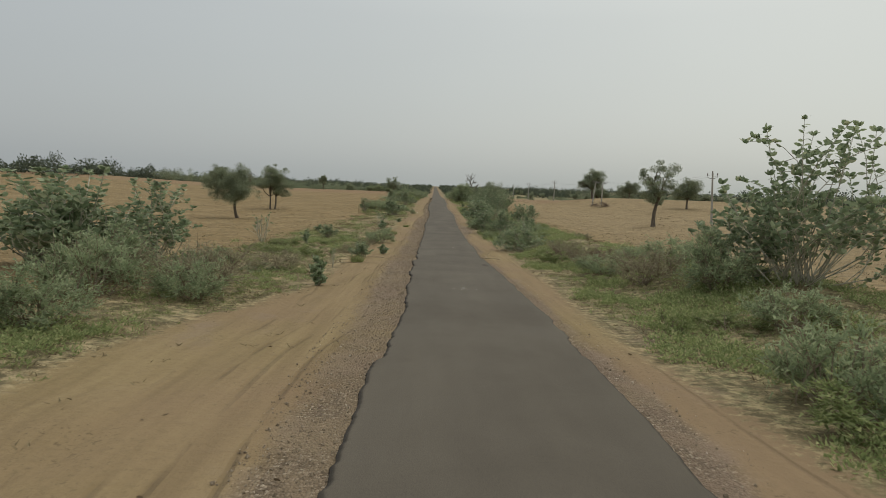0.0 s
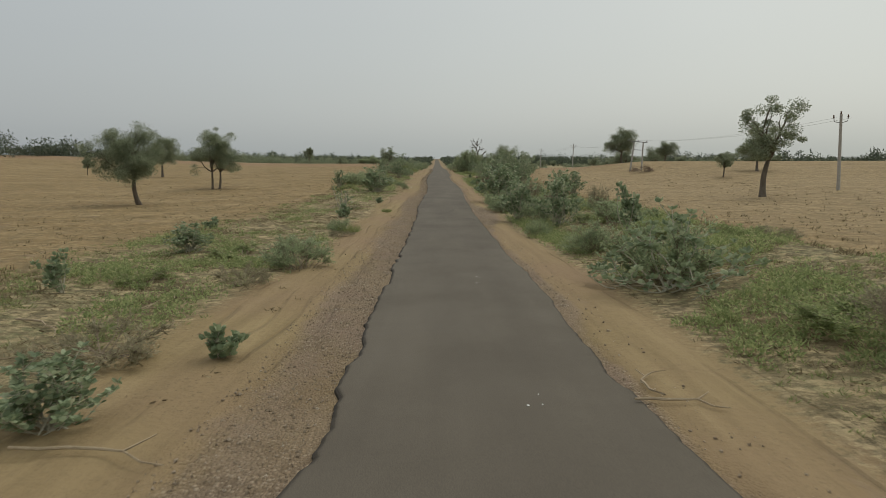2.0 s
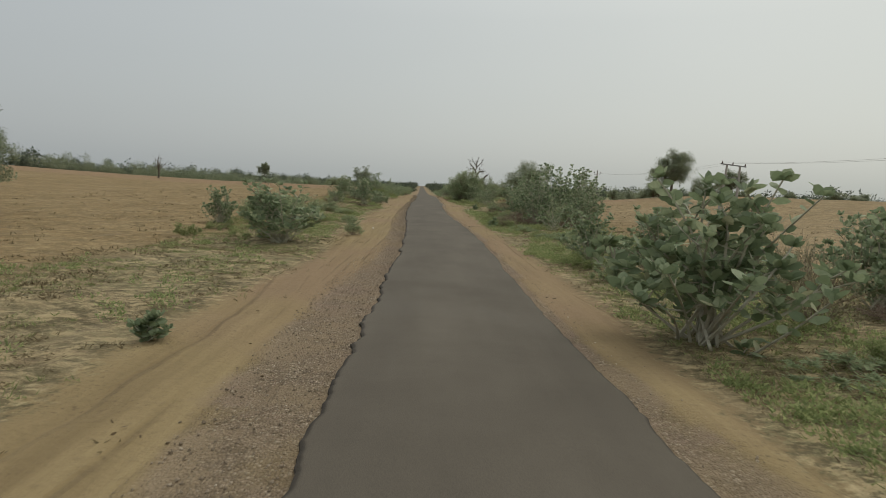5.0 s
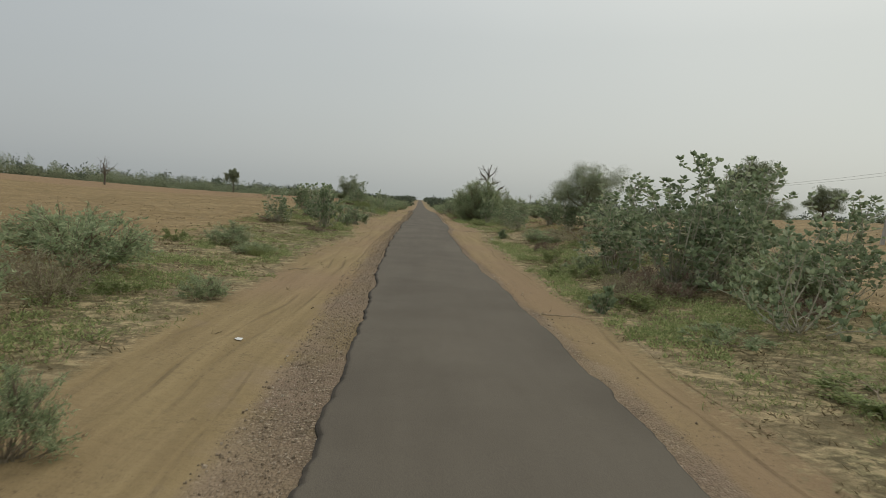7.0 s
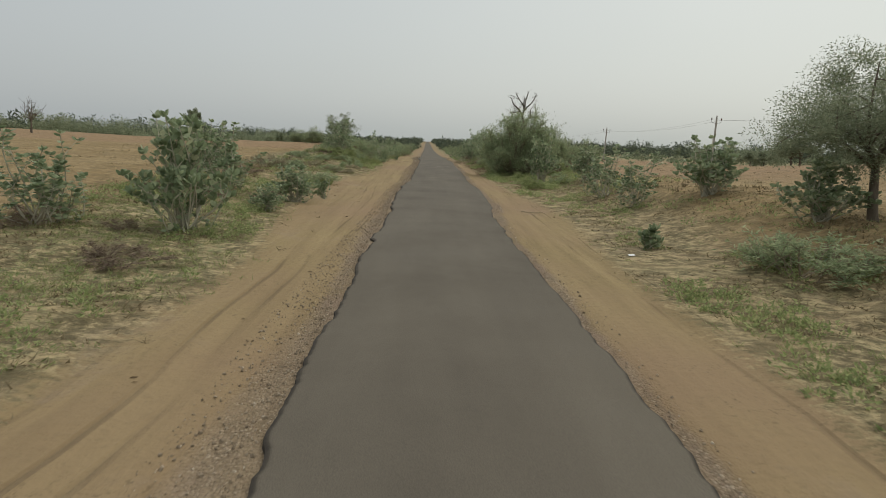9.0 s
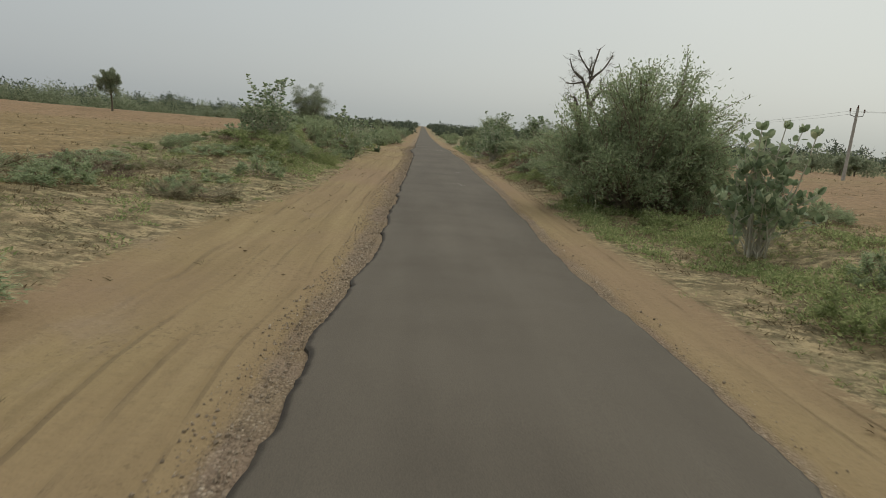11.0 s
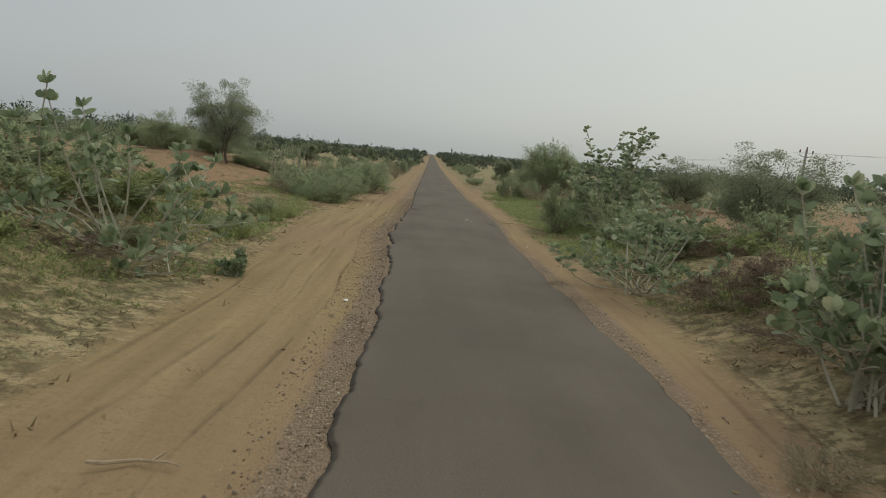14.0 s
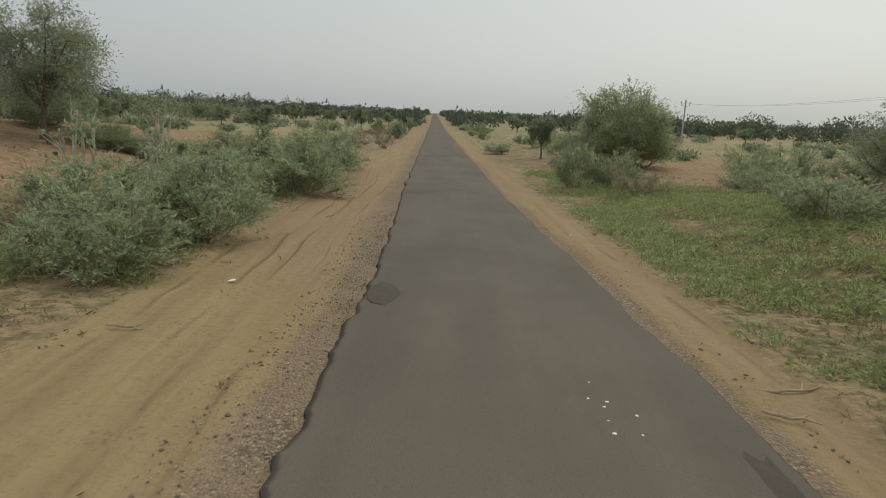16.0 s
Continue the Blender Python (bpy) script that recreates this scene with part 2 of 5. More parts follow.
def make_asphalt():
    k = Nodes("worn_asphalt")
    here = k.place()
    agg = k.put("ShaderNodeTexVoronoi", Scale=85.0)
    k.join(here, agg.inputs["Vector"])
    wear = k.noise(k.place(1.0, 0.12, 1.0), 1.1, 5, 0.6)
    blotch = k.noise(here, 0.45, 5, 0.6)
    col = k.ramp(wear, [(0.3, (0.107, 0.091, 0.068)), (0.55, (0.124, 0.106, 0.079)), (0.75, (0.141, 0.121, 0.091))])
    col = k.mix(k.step(blotch, 0.45, 0.75, 0, 0.35), col, (0.068, 0.059, 0.047))
    col = k.mix(k.step(agg.outputs["Distance"], 0.2, 0.75, 0.0, 0.3), col, (0.045, 0.04, 0.036))
    # Dark broken bitumen plus the edge's shadow line, painted along the rim.
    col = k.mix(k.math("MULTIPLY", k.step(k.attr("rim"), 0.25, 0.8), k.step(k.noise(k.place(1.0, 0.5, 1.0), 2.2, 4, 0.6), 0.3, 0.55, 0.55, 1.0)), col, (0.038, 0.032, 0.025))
    k.bump(k.math("SUBTRACT", 1.0, agg.outputs["Distance"]), 0.35, 0.006)
    return k.done(col, k.step(blotch, 0.3, 0.7, 0.78, 0.92), 0.18)


def make_plain(name, a, b, scale, rough=0.85, spec=0.25, bumpy=0.3, dist=0.01, local=True, stretch=1.0):
    """Two tones and a relief at one scale, finer grain over it."""
    k = Nodes(name)
    where = k.place(1, 1, stretch, local=local)
    n1, n2 = k.noise(where, scale, 5, 0.6), k.noise(where, scale * 6, 3, 0.6)
    col = k.mix(k.step(n1, 0.3, 0.7), a, b)
    col = k.mix(k.step(n2, 0.5, 0.8, 0, 0.35), col, tuple(v * 0.55 for v in a))
    k.bump(k.math("ADD", n1, n2), bumpy, dist)
    return k.done(col, rough, spec)


def make_leaf(name, tones, rough=0.55, spec=0.3, through_light=0.25):
    """Leaves: tone by leaf and by plant, some light passing through."""
    k = Nodes(name)
    isl = k.put("ShaderNodeNewGeometry").outputs["Random Per Island"]
    who = k.put("ShaderNodeObjectInfo").outputs["Random"]
    col = k.ramp(isl, [(0.0, tones[0]), (0.55, tones[1]), (0.93, tones[2]), (1.0, tones[3])])
    col = k.mix(k.step(who, 0, 1, 0.0, 0.35), col, tuple(v * 0.75 for v in tones[1]))
    grain = k.noise(k.place(local=True), 30, 3)
    col = k.mix(k.step(grain, 0.4, 0.75, 0, 0.3), col, tones[0])
    k.done(col, rough, spec)
    tl = k.put("ShaderNodeBsdfTranslucent")
    k.join(col, tl.inputs[0])
    mx = k.put("ShaderNodeMixShader")
    mx.inputs[0].default_value = through_light
    k.join(k.bsdf.outputs[0], mx.inputs[1])
    k.join(tl.outputs[0], mx.inputs[2])
    k.join(mx.outputs[0], k.n["Material Output"].inputs[0])
    return k.mat


GROUND, ASPHALT = make_ground(), make_asphalt()
LEAF_WAXY = make_leaf("waxy_grey_green_leaf", ((0.125, 0.17, 0.092), (0.262, 0.322, 0.182), (0.435, 0.488, 0.31), (0.55, 0.53, 0.34)), 0.57, 0.3, 0.42)
LEAF_FINE = make_leaf("fine_green_leaf", ((0.209, 0.260, 0.145), (0.348, 0.411, 0.234), (0.474, 0.525, 0.316), (0.506, 0.468, 0.304)), 0.7, 0.15, 0.55)
LEAF_DRY = make_leaf("dry_olive_leaf", ((0.226, 0.208, 0.131), (0.339, 0.312, 0.197), (0.428, 0.387, 0.256), (0.428, 0.339, 0.226)), 0.8, 0.12, 0.5)
LEAF_BROWN = make_leaf("withered_brown_leaf", ((0.135, 0.10, 0.078), (0.22, 0.162, 0.122), (0.30, 0.23, 0.168), (0.34, 0.27, 0.19)), 0.85, 0.1, 0.4)
LEAF_TREE = make_leaf("dusty_tree_leaf", ((0.14, 0.17, 0.105), (0.262, 0.30, 0.187), (0.375, 0.40, 0.265), (0.40, 0.37, 0.26)), 0.65, 0.2, 0.5)
LEAF_FAR = make_leaf("distant_foliage", ((0.072, 0.092, 0.066), (0.112, 0.135, 0.095), (0.165, 0.185, 0.13), (0.20, 0.19, 0.14)), 0.8, 0.1, 0.4)
LEAF_WEED = make_leaf("weed_leaf", ((0.170, 0.212, 0.087), (0.302, 0.355, 0.151), (0.445, 0.472, 0.223), (0.488, 0.435, 0.254)), 0.65, 0.2, 0.55)
BLADE = make_leaf("grass_blade", ((0.165, 0.195, 0.08), (0.28, 0.315, 0.13), (0.41, 0.415, 0.195), (0.46, 0.41, 0.24)), 0.65, 0.2, 0.5)
STRAW = make_leaf("dry_straw", ((0.13, 0.10, 0.058), (0.225, 0.18, 0.105), (0.34, 0.28, 0.17), (0.46, 0.385, 0.25)), 0.85, 0.1, 0.2)
LITTER = make_leaf("dead_leaf_litter", ((0.12, 0.085, 0.052), (0.175, 0.128, 0.078), (0.24, 0.18, 0.11), (0.30, 0.225, 0.14)), 0.9, 0.1, 0.05)
BARK_DEAD = make_plain("weathered_dead_bark", (0.10, 0.086, 0.07), (0.225, 0.198, 0.165), 9, 0.92, 0.1, 1.0, 0.03, stretch=0.25)
BARK = make_plain("rough_grey_bark", (0.10, 0.082, 0.062), (0.17, 0.14, 0.108), 6, 0.9, 0.15, 0.8, 0.02, stretch=0.3)
STEM_PALE = make_plain("pale_stem", (0.34, 0.32, 0.24), (0.46, 0.43, 0.34), 12, 0.8, 0.2, 0.4, 0.004)
STICK = make_plain("dry_tan_stick", (0.27, 0.215, 0.14), (0.40, 0.325, 0.22), 14, 0.9, 0.15, 0.4, 0.004)
TWIG = make_plain("dry_twig", (0.19, 0.15, 0.105), (0.28, 0.235, 0.17), 14, 0.9, 0.15, 0.4, 0.004)
CONCRETE = make_plain("weathered_concrete", (0.30, 0.28, 0.25), (0.40, 0.38, 0.34), 4, 0.88, 0.25, 0.4, 0.008)
STEEL = make_plain("galvanised_steel", (0.16, 0.16, 0.16), (0.24, 0.24, 0.24), 9, 0.55, 0.5, 0.15, 0.002)
PORCELAIN = make_plain("brown_insulator", (0.07, 0.035, 0.02), (0.10, 0.05, 0.03), 9, 0.3, 0.5, 0.1, 0.002)
STONE = make_leaf("crushed_stone", ((0.16, 0.124, 0.086), (0.27, 0.212, 0.147), (0.43, 0.355, 0.26), (0.66, 0.58, 0.46)), 0.9, 0.2, 0.0)
PAPER = make_plain("white_scrap", (0.7, 0.7, 0.68), (0.8, 0.8, 0.78), 20, 0.6, 0.3, 0.3, 0.003)
TAR = make_plain("dark_tar_patch", (0.066, 0.057, 0.044), (0.088, 0.076, 0.058), 5, 0.9, 0.15, 0.3, 0.006)

# ---- the lie of the land ----
PROFILE_Y = (-80, -10, 2, 14, 26, 38, 50, 62, 74, 86, 98, 110, 122, 134, 146, 158, 170, 182, 194, 206, 230, 270, 330, 450, 700, 1200, 6000)
PROFILE_Z = (3.0, 1.20, .75, .35, .02, -.17, -.25, -.26, -.19, -.12, -.07, -.01, .06, .11, .10, .06, -.03, -.13, -.23, -.31, -.41, -.55, -.4, .3, 1.3, 2.0, 2.0)


def smooth(a, b, v):
    """0 below a, 1 above b, smooth between."""
    u = min(1.0, max(0.0, (v - a) / (b - a)))
    return u * u * (3 - 2 * u)


def bump(v, centre, half):
    """1 at the centre, 0 beyond half, smooth between."""
    u = abs(v - centre) / half
    return 0.0 if u >= 1 else (1 - u * u) ** 2


def road_z(y):
    """Height of the road's long profile, eased between the knots."""
    n = len(PROFILE_Y) - 1
    i = 0
    while i < n - 1 and y > PROFILE_Y[i + 1]:
        i += 1
    y0, y1, z0, z1 = PROFILE_Y[i], PROFILE_Y[i + 1], PROFILE_Z[i], PROFILE_Z[i + 1]
    s0 = (z1 - PROFILE_Z[max(i - 1, 0)]) / (y1 - PROFILE_Y[max(i - 1, 0)])
    s1 = (PROFILE_Z[min(i + 2, n)] - z0) / (PROFILE_Y[min(i + 2, n)] - y0)
    u, h = (y - y0) / (y1 - y0), y1 - y0
    return (z0 * (1 + 2 * u) * (1 - u) ** 2 + z1 * u * u * (3 - 2 * u)
            + h * (s0 * u * (1 - u) ** 2 + s1 * u * u * (u - 1)))


def ground_base(x, y):
    """Height of the land without its small unevenness."""
    z = road_z(y)
    flat = 1 - smooth(230, 420, y)
    if x < 0:
        d = -x
        z += 0.15 * smooth(4.5, 9, d) * flat
        z += (-0.45 * bump(d, 24, 22) * bump(y, 50, 45)) * flat
        z += 2.6 * smooth(35, 130, d) * (1 - smooth(160, 260, y) * 0.5)
        z += 1.0 * bump(d, 8.0, 4.2) * bump(y, 141, 18)
        z += 0.95 * bump(d, 8.6, 4.0) * bump(y, 154, 8)
        z += 0.5 * smooth(8, 16, d) * bump(y, 160, 45)
        z += 0.4 * bump(d, 9, 5) * bump(y, 108, 18)
        z += 0.95 * smooth(9, 16, d) * bump(y, 186, 24)
    else:
        d = x
        z += 0.2 * smooth(4.0, 9, d) * flat
        z += 1.9 * smooth(20, 36, d) * bump(y, 112, 50) * (1 - 0.5 * smooth(60, 150, d))
        z += 0.45 * smooth(16, 30, d) * bump(y, 45, 45)
        z += 1.15 * bump(d, 6.0, 3.2) * bump(y, 142, 22)
        z += 0.5 * bump(d, 6.5, 3.5) * bump(y, 30, 26)
        z += 0.5 * bump(d, 8, 4.5) * bump(y, 8, 16)
        z += 0.75 * smooth(5, 9, d) * bump(y, 104, 26) * (1 - smooth(12, 30, d))
        z += 0.5 * bump(d, 7.5, 3.5) * bump(y, 168, 12)
        z += 1.0 * smooth(60, 200, d)
    return z


def uneven(x, y):
    """Small unevenness of the land."""
    d = abs(x)
    v = Vector((x, y, 0))
    z = 0.10 * smooth(3.4, 6, d) * noise.noise(v * 0.35) + 0.05 * smooth(2.5, 4, d) * noise.noise(v * 1.1)
    z += (0.012 * smooth(1.6, 2.2, d) + 0.04 * smooth(3.4, 4.6, d) * (1 - smooth(14, 22, d)) + 0.06 * smooth(5.5, 7.5, -x) * bump(y, 168, 20)) * noise.noise(v * 2.7)
    z += 0.5 * smooth(20, 80, d) * noise.noise(v * 0.022)
    # wheel ruts along the sandy shoulders
    wob = 0.25 * noise.noise(Vector((0, y * 0.08, 3)))
    for rut in (-2.75, -3.65, 2.55):
        z -= 0.035 * bump(x, rut + wob, 0.28)
    return z


def ground_z(x, y):
    drop = 0.03 + 0.025 * bump(x, -1.7, 0.9) - 0.025 * bump(x, 1.9, 0.9)
    return ground_base(x, y) - drop + uneven(x, y)


# Asphalt edges, every 5 m from y = -8 on.
EDGE_LEFT = (-1.57, -1.54, -1.36, -1.46, -1.55, -1.50, -1.55, -1.52, -1.50, -1.50, -1.52, -1.62, -1.54, -1.49, -1.35, -1.36, -1.40, -1.52, -1.67,
             -1.73, -1.78, -1.80, -1.71, -1.80, -1.78, -1.49, -1.44, -1.42, -1.37, -1.33, -1.32, -1.31, -1.37, -1.65, -1.53, -1.40, -1.45, -1.49)
EDGE_RIGHT = (1.37, 1.52, 1.64, 1.59, 1.55, 1.36, 1.47, 1.41, 1.42, 1.42, 1.39, 1.48, 1.50, 1.56, 1.72, 1.80, 1.72, 1.62, 1.43,
              1.29, 1.36, 1.35, 1.37, 1.70, 1.78, 1.58, 1.71, 1.77, 1.77, 1.75, 1.91, 1.94, 1.79, 1.76, 1.88, 1.79, 1.69, 1.56)


def edge(row, y):
    u = min(max((y + 8) / 5, 0), len(row) - 1.001)
    i = int(u)
    f = smooth(0, 1, u - i)
    return row[i] * (1 - f) + row[i + 1] * f


def ragged(y, seed):
    """Broken edge: straight runs with sudden bites, and fine crumbling."""
    u = y / 0.85 + 0.8 * noise.noise(Vector((seed, y * 0.3, 4)))
    i = math.floor(u)
    here, last = (noise.cell(Vector((seed + 0.5, v + 0.5, 3.5))) for v in (i, i - 1))
    step = last + (here - last) * smooth(0.0, 0.4, u - i)
    a = noise.noise(Vector((seed, y * 0.55, 0)))
    c = noise.noise(Vector((seed + 13, y * 7.0, 5)))
    e = noise.noise(Vector((seed + 31, y * 2.3, 7)))
    return 0.06 * a + 0.05 * (step - 0.5) - 0.07 * max(0.0, step - 0.8) * 5 * max(0.0, e + 0.3) + 0.032 * c + 0.045 * e


def link(name, data, mat, parent=None):
    ob = new(name, data)
    if mat is not None:
        data.materials.append(mat)
    if parent is not None:
        ob.parent = parent
    return ob


def mesh_from(name, verts, faces, smooth_faces=False):
    me = bpy.data.meshes.new(name)
    me.from_pydata([tuple(v) for v in verts], [], [tuple(int(i) for i in f) for f in faces])
    if smooth_faces:
        me.polygons.foreach_set("use_smooth", [True] * len(me.polygons))
    me.update()
    return me


def spaced(stops):
    """Positions from rows of start, end, step, then growing."""
    out = []
    for a, b, step in stops:
        n = max(1, round((b - a) / step))
        out += [a + (b - a) * i / n for i in range(n)]
    return out + [stops[-1][1]]


def sand_limit(side, y):
    """How far the bare sandy shoulder reaches from the road's middle."""
    if side < 0:
        return 3.75 + 0.5 * noise.noise(Vector((3.0, y * 0.09, 1))) + 0.9 * bump(y, 110, 16) + 1.4 * bump(y, -3, 9) + 0.6 * bump(y, 160, 8)
    return 2.6 + 0.4 * noise.noise(Vector((9.0, y * 0.11, 4))) + 0.5 * bump(y, 104, 16) + 0.1 * bump(y, 140, 14) - 0.45 * bump(y, 40, 14) - 0.4 * bump(y, 0, 13)


def lushness(x, y):
    """How green the verge is: dry stretches and grassy ones."""
    if x < 0:
        return 0.85 + 0.3 * bump(y, 99, 12) - 0.4 * bump(y, 46, 16) - 0.3 * bump(y, 112, 14) + 0.25 * bump(y, 141, 21) - 0.25 * bump(y, 159, 6) - 0.6 * smooth(4.3, 5.3, -x) * bump(y, 164, 8) + 0.3 * bump(y, 174, 14)
    return 0.9 - 0.7 * bump(y, 104, 18) - 0.15 * bump(y, 64, 10) + 0.1 * bump(y, 0, 14) + 0.25 * bump(y, 41, 12) - 0.3 * bump(y, 138, 16) + 0.5 * bump(y, 168, 18)


def build_ground():
    half = spaced([(0, 1.2, 0.6), (1.2, 5.0, 0.18), (5.0, 9, 0.25), (9, 20, 0.8), (20, 50, 3), (50, 120, 8), (120, 400, 35), (400, 1500, 180), (1500, 4000, 1250)])
    xs = [-v for v in reversed(half[1:])] + half
    ys = spaced([(-120, -20, 10), (-20, 185, 0.3), (185, 260, 1.5), (260, 500, 8), (500, 1200, 50), (1200, 4500, 300)])
    nx, ny = len(xs), len(ys)
    verts, field, sand, gravel, lush, red, far, pale = [], [], [], [], [], [], [], []
    for y in ys:
        wl_ = noise.noise(Vector((3.0, y * 0.09, 1)))
        wr_ = noise.noise(Vector((9.0, y * 0.11, 4)))
        wf = noise.noise(Vector((21.0, y * 0.05, 2)))
        el, er = edge(EDGE_LEFT, y), edge(EDGE_RIGHT, y)
        sand_l, sand_r = sand_limit(-1, y), sand_limit(1, y)
        field_l = 8.5 + 1.6 * wf + 5.5 * bump(y, 141, 22)
        field_r = 8.5 + 1.5 * wr_ + 5 * bump(y, 142, 24) - 2.4 * bump(y, 104, 18)
        grav_l, grav_r = (0.8 + 0.5 * wf + 0.3 * wl_) * (1 - 0.6 * smooth(72, 86, y) + 0.25 * smooth(150, 162, y)), max(0.06, 0.15 + 0.3 * wr_ + 0.8 * bump(y, 42, 11) + 0.2 * bump(y, 134, 10))
        for x in xs:
            d = abs(x)
            verts.append((x, y, ground_z(x, y)))
            lim_s, lim_f = (sand_l, field_l) if x < 0 else (sand_r, field_r)
            field.append(smooth(lim_f - 1.2, lim_f + 1.2, d))
            sand.append(1 - smooth(lim_s - 0.5, lim_s + 0.9, d))
            g_w = (el - x) / max(grav_l, 0.2) if x < 0 else (x - er) / max(grav_r, 0.1)
            gravel.append(1 - smooth(0.7, 1.3, g_w))
            lush.append(smooth(lim_s - 0.3, lim_s + 1.0, d) * lushness(x, y))
            red.append(max(smooth(151, 160, y) * (1 - smooth(190, 215, y)), smooth(2.3, 3.6, x) * bump(y, 136, 22)))
            pale.append(smooth(8, 14, x) * (0.4 + 0.6 * bump(y, 60, 70)))
            far.append(smooth(188, 230, y) * smooth(4, 10, d))
    faces = [(j * nx + i, j * nx + i + 1, (j + 1) * nx + i + 1, (j + 1) * nx + i) for j in range(ny - 1) for i in range(nx - 1)]
    me = mesh_from("ground", verts, faces, True)
    for key, values in (("field", field), ("sand", sand), ("gravel", gravel), ("lush", lush), ("red", red), ("far", far), ("pale", pale)):
        me.attributes.new(key, "FLOAT", "POINT").data.foreach_set("value", values)
    tagged(link("ground", me, GROUND), "dry sandy ground with grassy verges and bare brown fields", "ground", kind="structure")


def build_road():
    ys = spaced([(-60, -12, 2), (-12, 172, 0.09), (172, 260, 0.6), (260, 600, 6), (600, 2600, 80)])
    cross = (0.0, 0.007, 0.02, 0.03, 0.25, 0.5, 0.75, 0.972, 0.983, 0.993, 1.0)
    verts, faces, rim = [], [], []
    for y in ys:
        xl = edge(EDGE_LEFT, y) - ragged(y, 1.0)
        xr = edge(EDGE_RIGHT, y) + 0.7 * ragged(y, 40.0)
        z = road_z(y)
        for c, u in enumerate(cross):
            x = xl + (xr - xl) * u
            crown = 0.03 * (1 - (2 * u - 1) ** 2)
            dip = 0.012 * noise.noise(Vector((x * 0.8, y * 0.5, 8)))
            low = 0.12 if c in (0, 10) else 0.022 if c in (1, 9) else 0.004 if c in (2, 8) else 0.0
            verts.append((x, y, z + crown + dip - low))
            # Share of the painted dark edge line, crack and shadow together.
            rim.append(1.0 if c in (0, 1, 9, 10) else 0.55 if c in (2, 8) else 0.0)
    n = len(cross)
    for j in range(len(ys) - 1):
        faces += [(j * n + i, j * n + i + 1, (j + 1) * n + i + 1, (j + 1) * n + i) for i in range(n - 1)]
    me = mesh_from("road", verts, faces)
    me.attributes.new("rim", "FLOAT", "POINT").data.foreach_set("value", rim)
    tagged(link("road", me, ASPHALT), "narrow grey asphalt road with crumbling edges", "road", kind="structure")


build_ground()
build_road()

# ---- plant building ----


def tube(V, F, pts, radii, n=5):
    """A tapering tube along points, added to the lists."""
    pts = [Vector(p) for p in pts]
    start = len(V)
    for i, p in enumerate(pts):
        d = (pts[min(i + 1, len(pts) - 1)] - pts[max(i - 1, 0)]).normalized()
        a = d.orthogonal().normalized()
        b = d.cross(a)
        for k in range(n):
            w = 2 * math.pi * k / n
            V.append(p + (a * math.cos(w) + b * math.sin(w)) * radii[i])
    for i in range(len(pts) - 1):
        for k in range(n):
            q = start + i * n
            F.append((q + k, q + (k + 1) % n, q + n + (k + 1) % n, q + n + k))
    V.append(pts[-1])
    F += [(start + (len(pts) - 1) * n + k, start + (len(pts) - 1) * n + (k + 1) % n, len(V) - 1) for k in range(n)]


def leaves_mesh(name, base, way, length, width, rng, ovate=True, flat=0.5):
    """One mesh of many leaves: rows of base points and directions (numpy)."""
    base, way = np.asarray(base, float), np.asarray(way, float)
    n = len(base)
    way = way / (np.linalg.norm(way, axis=1, keepdims=True) + 1e-9)
    side = np.cross(way, rng.normal(0, 1, (n, 3)) * (1 - flat) + np.array([0, 0, 1.0]) * flat)
    side /= np.linalg.norm(side, axis=1, keepdims=True) + 1e-9
    up = np.cross(side, way)
    L = (length * rng.uniform(0.7, 1.25, n))[:, None]
    W = (width * rng.uniform(0.75, 1.2, n))[:, None]
    if ovate:
        rows = [base, base + way * L * 0.38 - side * W * 0.5 + up * L * 0.06, base + way * L * 0.38 + side * W * 0.5 + up * L * 0.06,
                base + way * L * 0.78 - side * W * 0.38, base + way * L * 0.78 + side * W * 0.38, base + way * L - up * L * 0.05]
        faces = [(0, 2, 1), (1, 2, 4, 3), (3, 4, 5)]
    else:
        rows = [base - side * W * 0.5, base + side * W * 0.5, base + way * L]
        V = np.stack(rows, 1).reshape(-1, 3)
        me = bpy.data.meshes.new(name)
        me.vertices.add(3 * n)
        me.vertices.foreach_set("co", V.ravel())
        me.loops.add(3 * n)
        me.loops.foreach_set("vertex_index", np.arange(3 * n, dtype=np.int32))
        me.polygons.add(n)
        me.polygons.foreach_set("loop_start", np.arange(0, 3 * n, 3, dtype=np.int32))
        me.update(calc_edges=True)
        return me
    m = len(rows)
    V = np.stack(rows, 1).reshape(-1, 3)
    F = [tuple(i * m + k for k in f) for i in range(n) for f in faces]
    return mesh_from(name, V, F)


def arc(rng, root, tip, bend, steps=5):
    """A bent line from root to tip."""
    root, tip = np.asarray(root, float), np.asarray(tip, float)
    off = rng.normal(0, bend, 3)
    return [root + (tip - root) * u + off * math.sin(math.pi * u) for u in (i / steps for i in range(steps + 1))]


def along(line, u):
    f = u * (len(line) - 1)
    i = min(int(f), len(line) - 2)
    return line[i] + (line[i + 1] - line[i]) * (f - i)


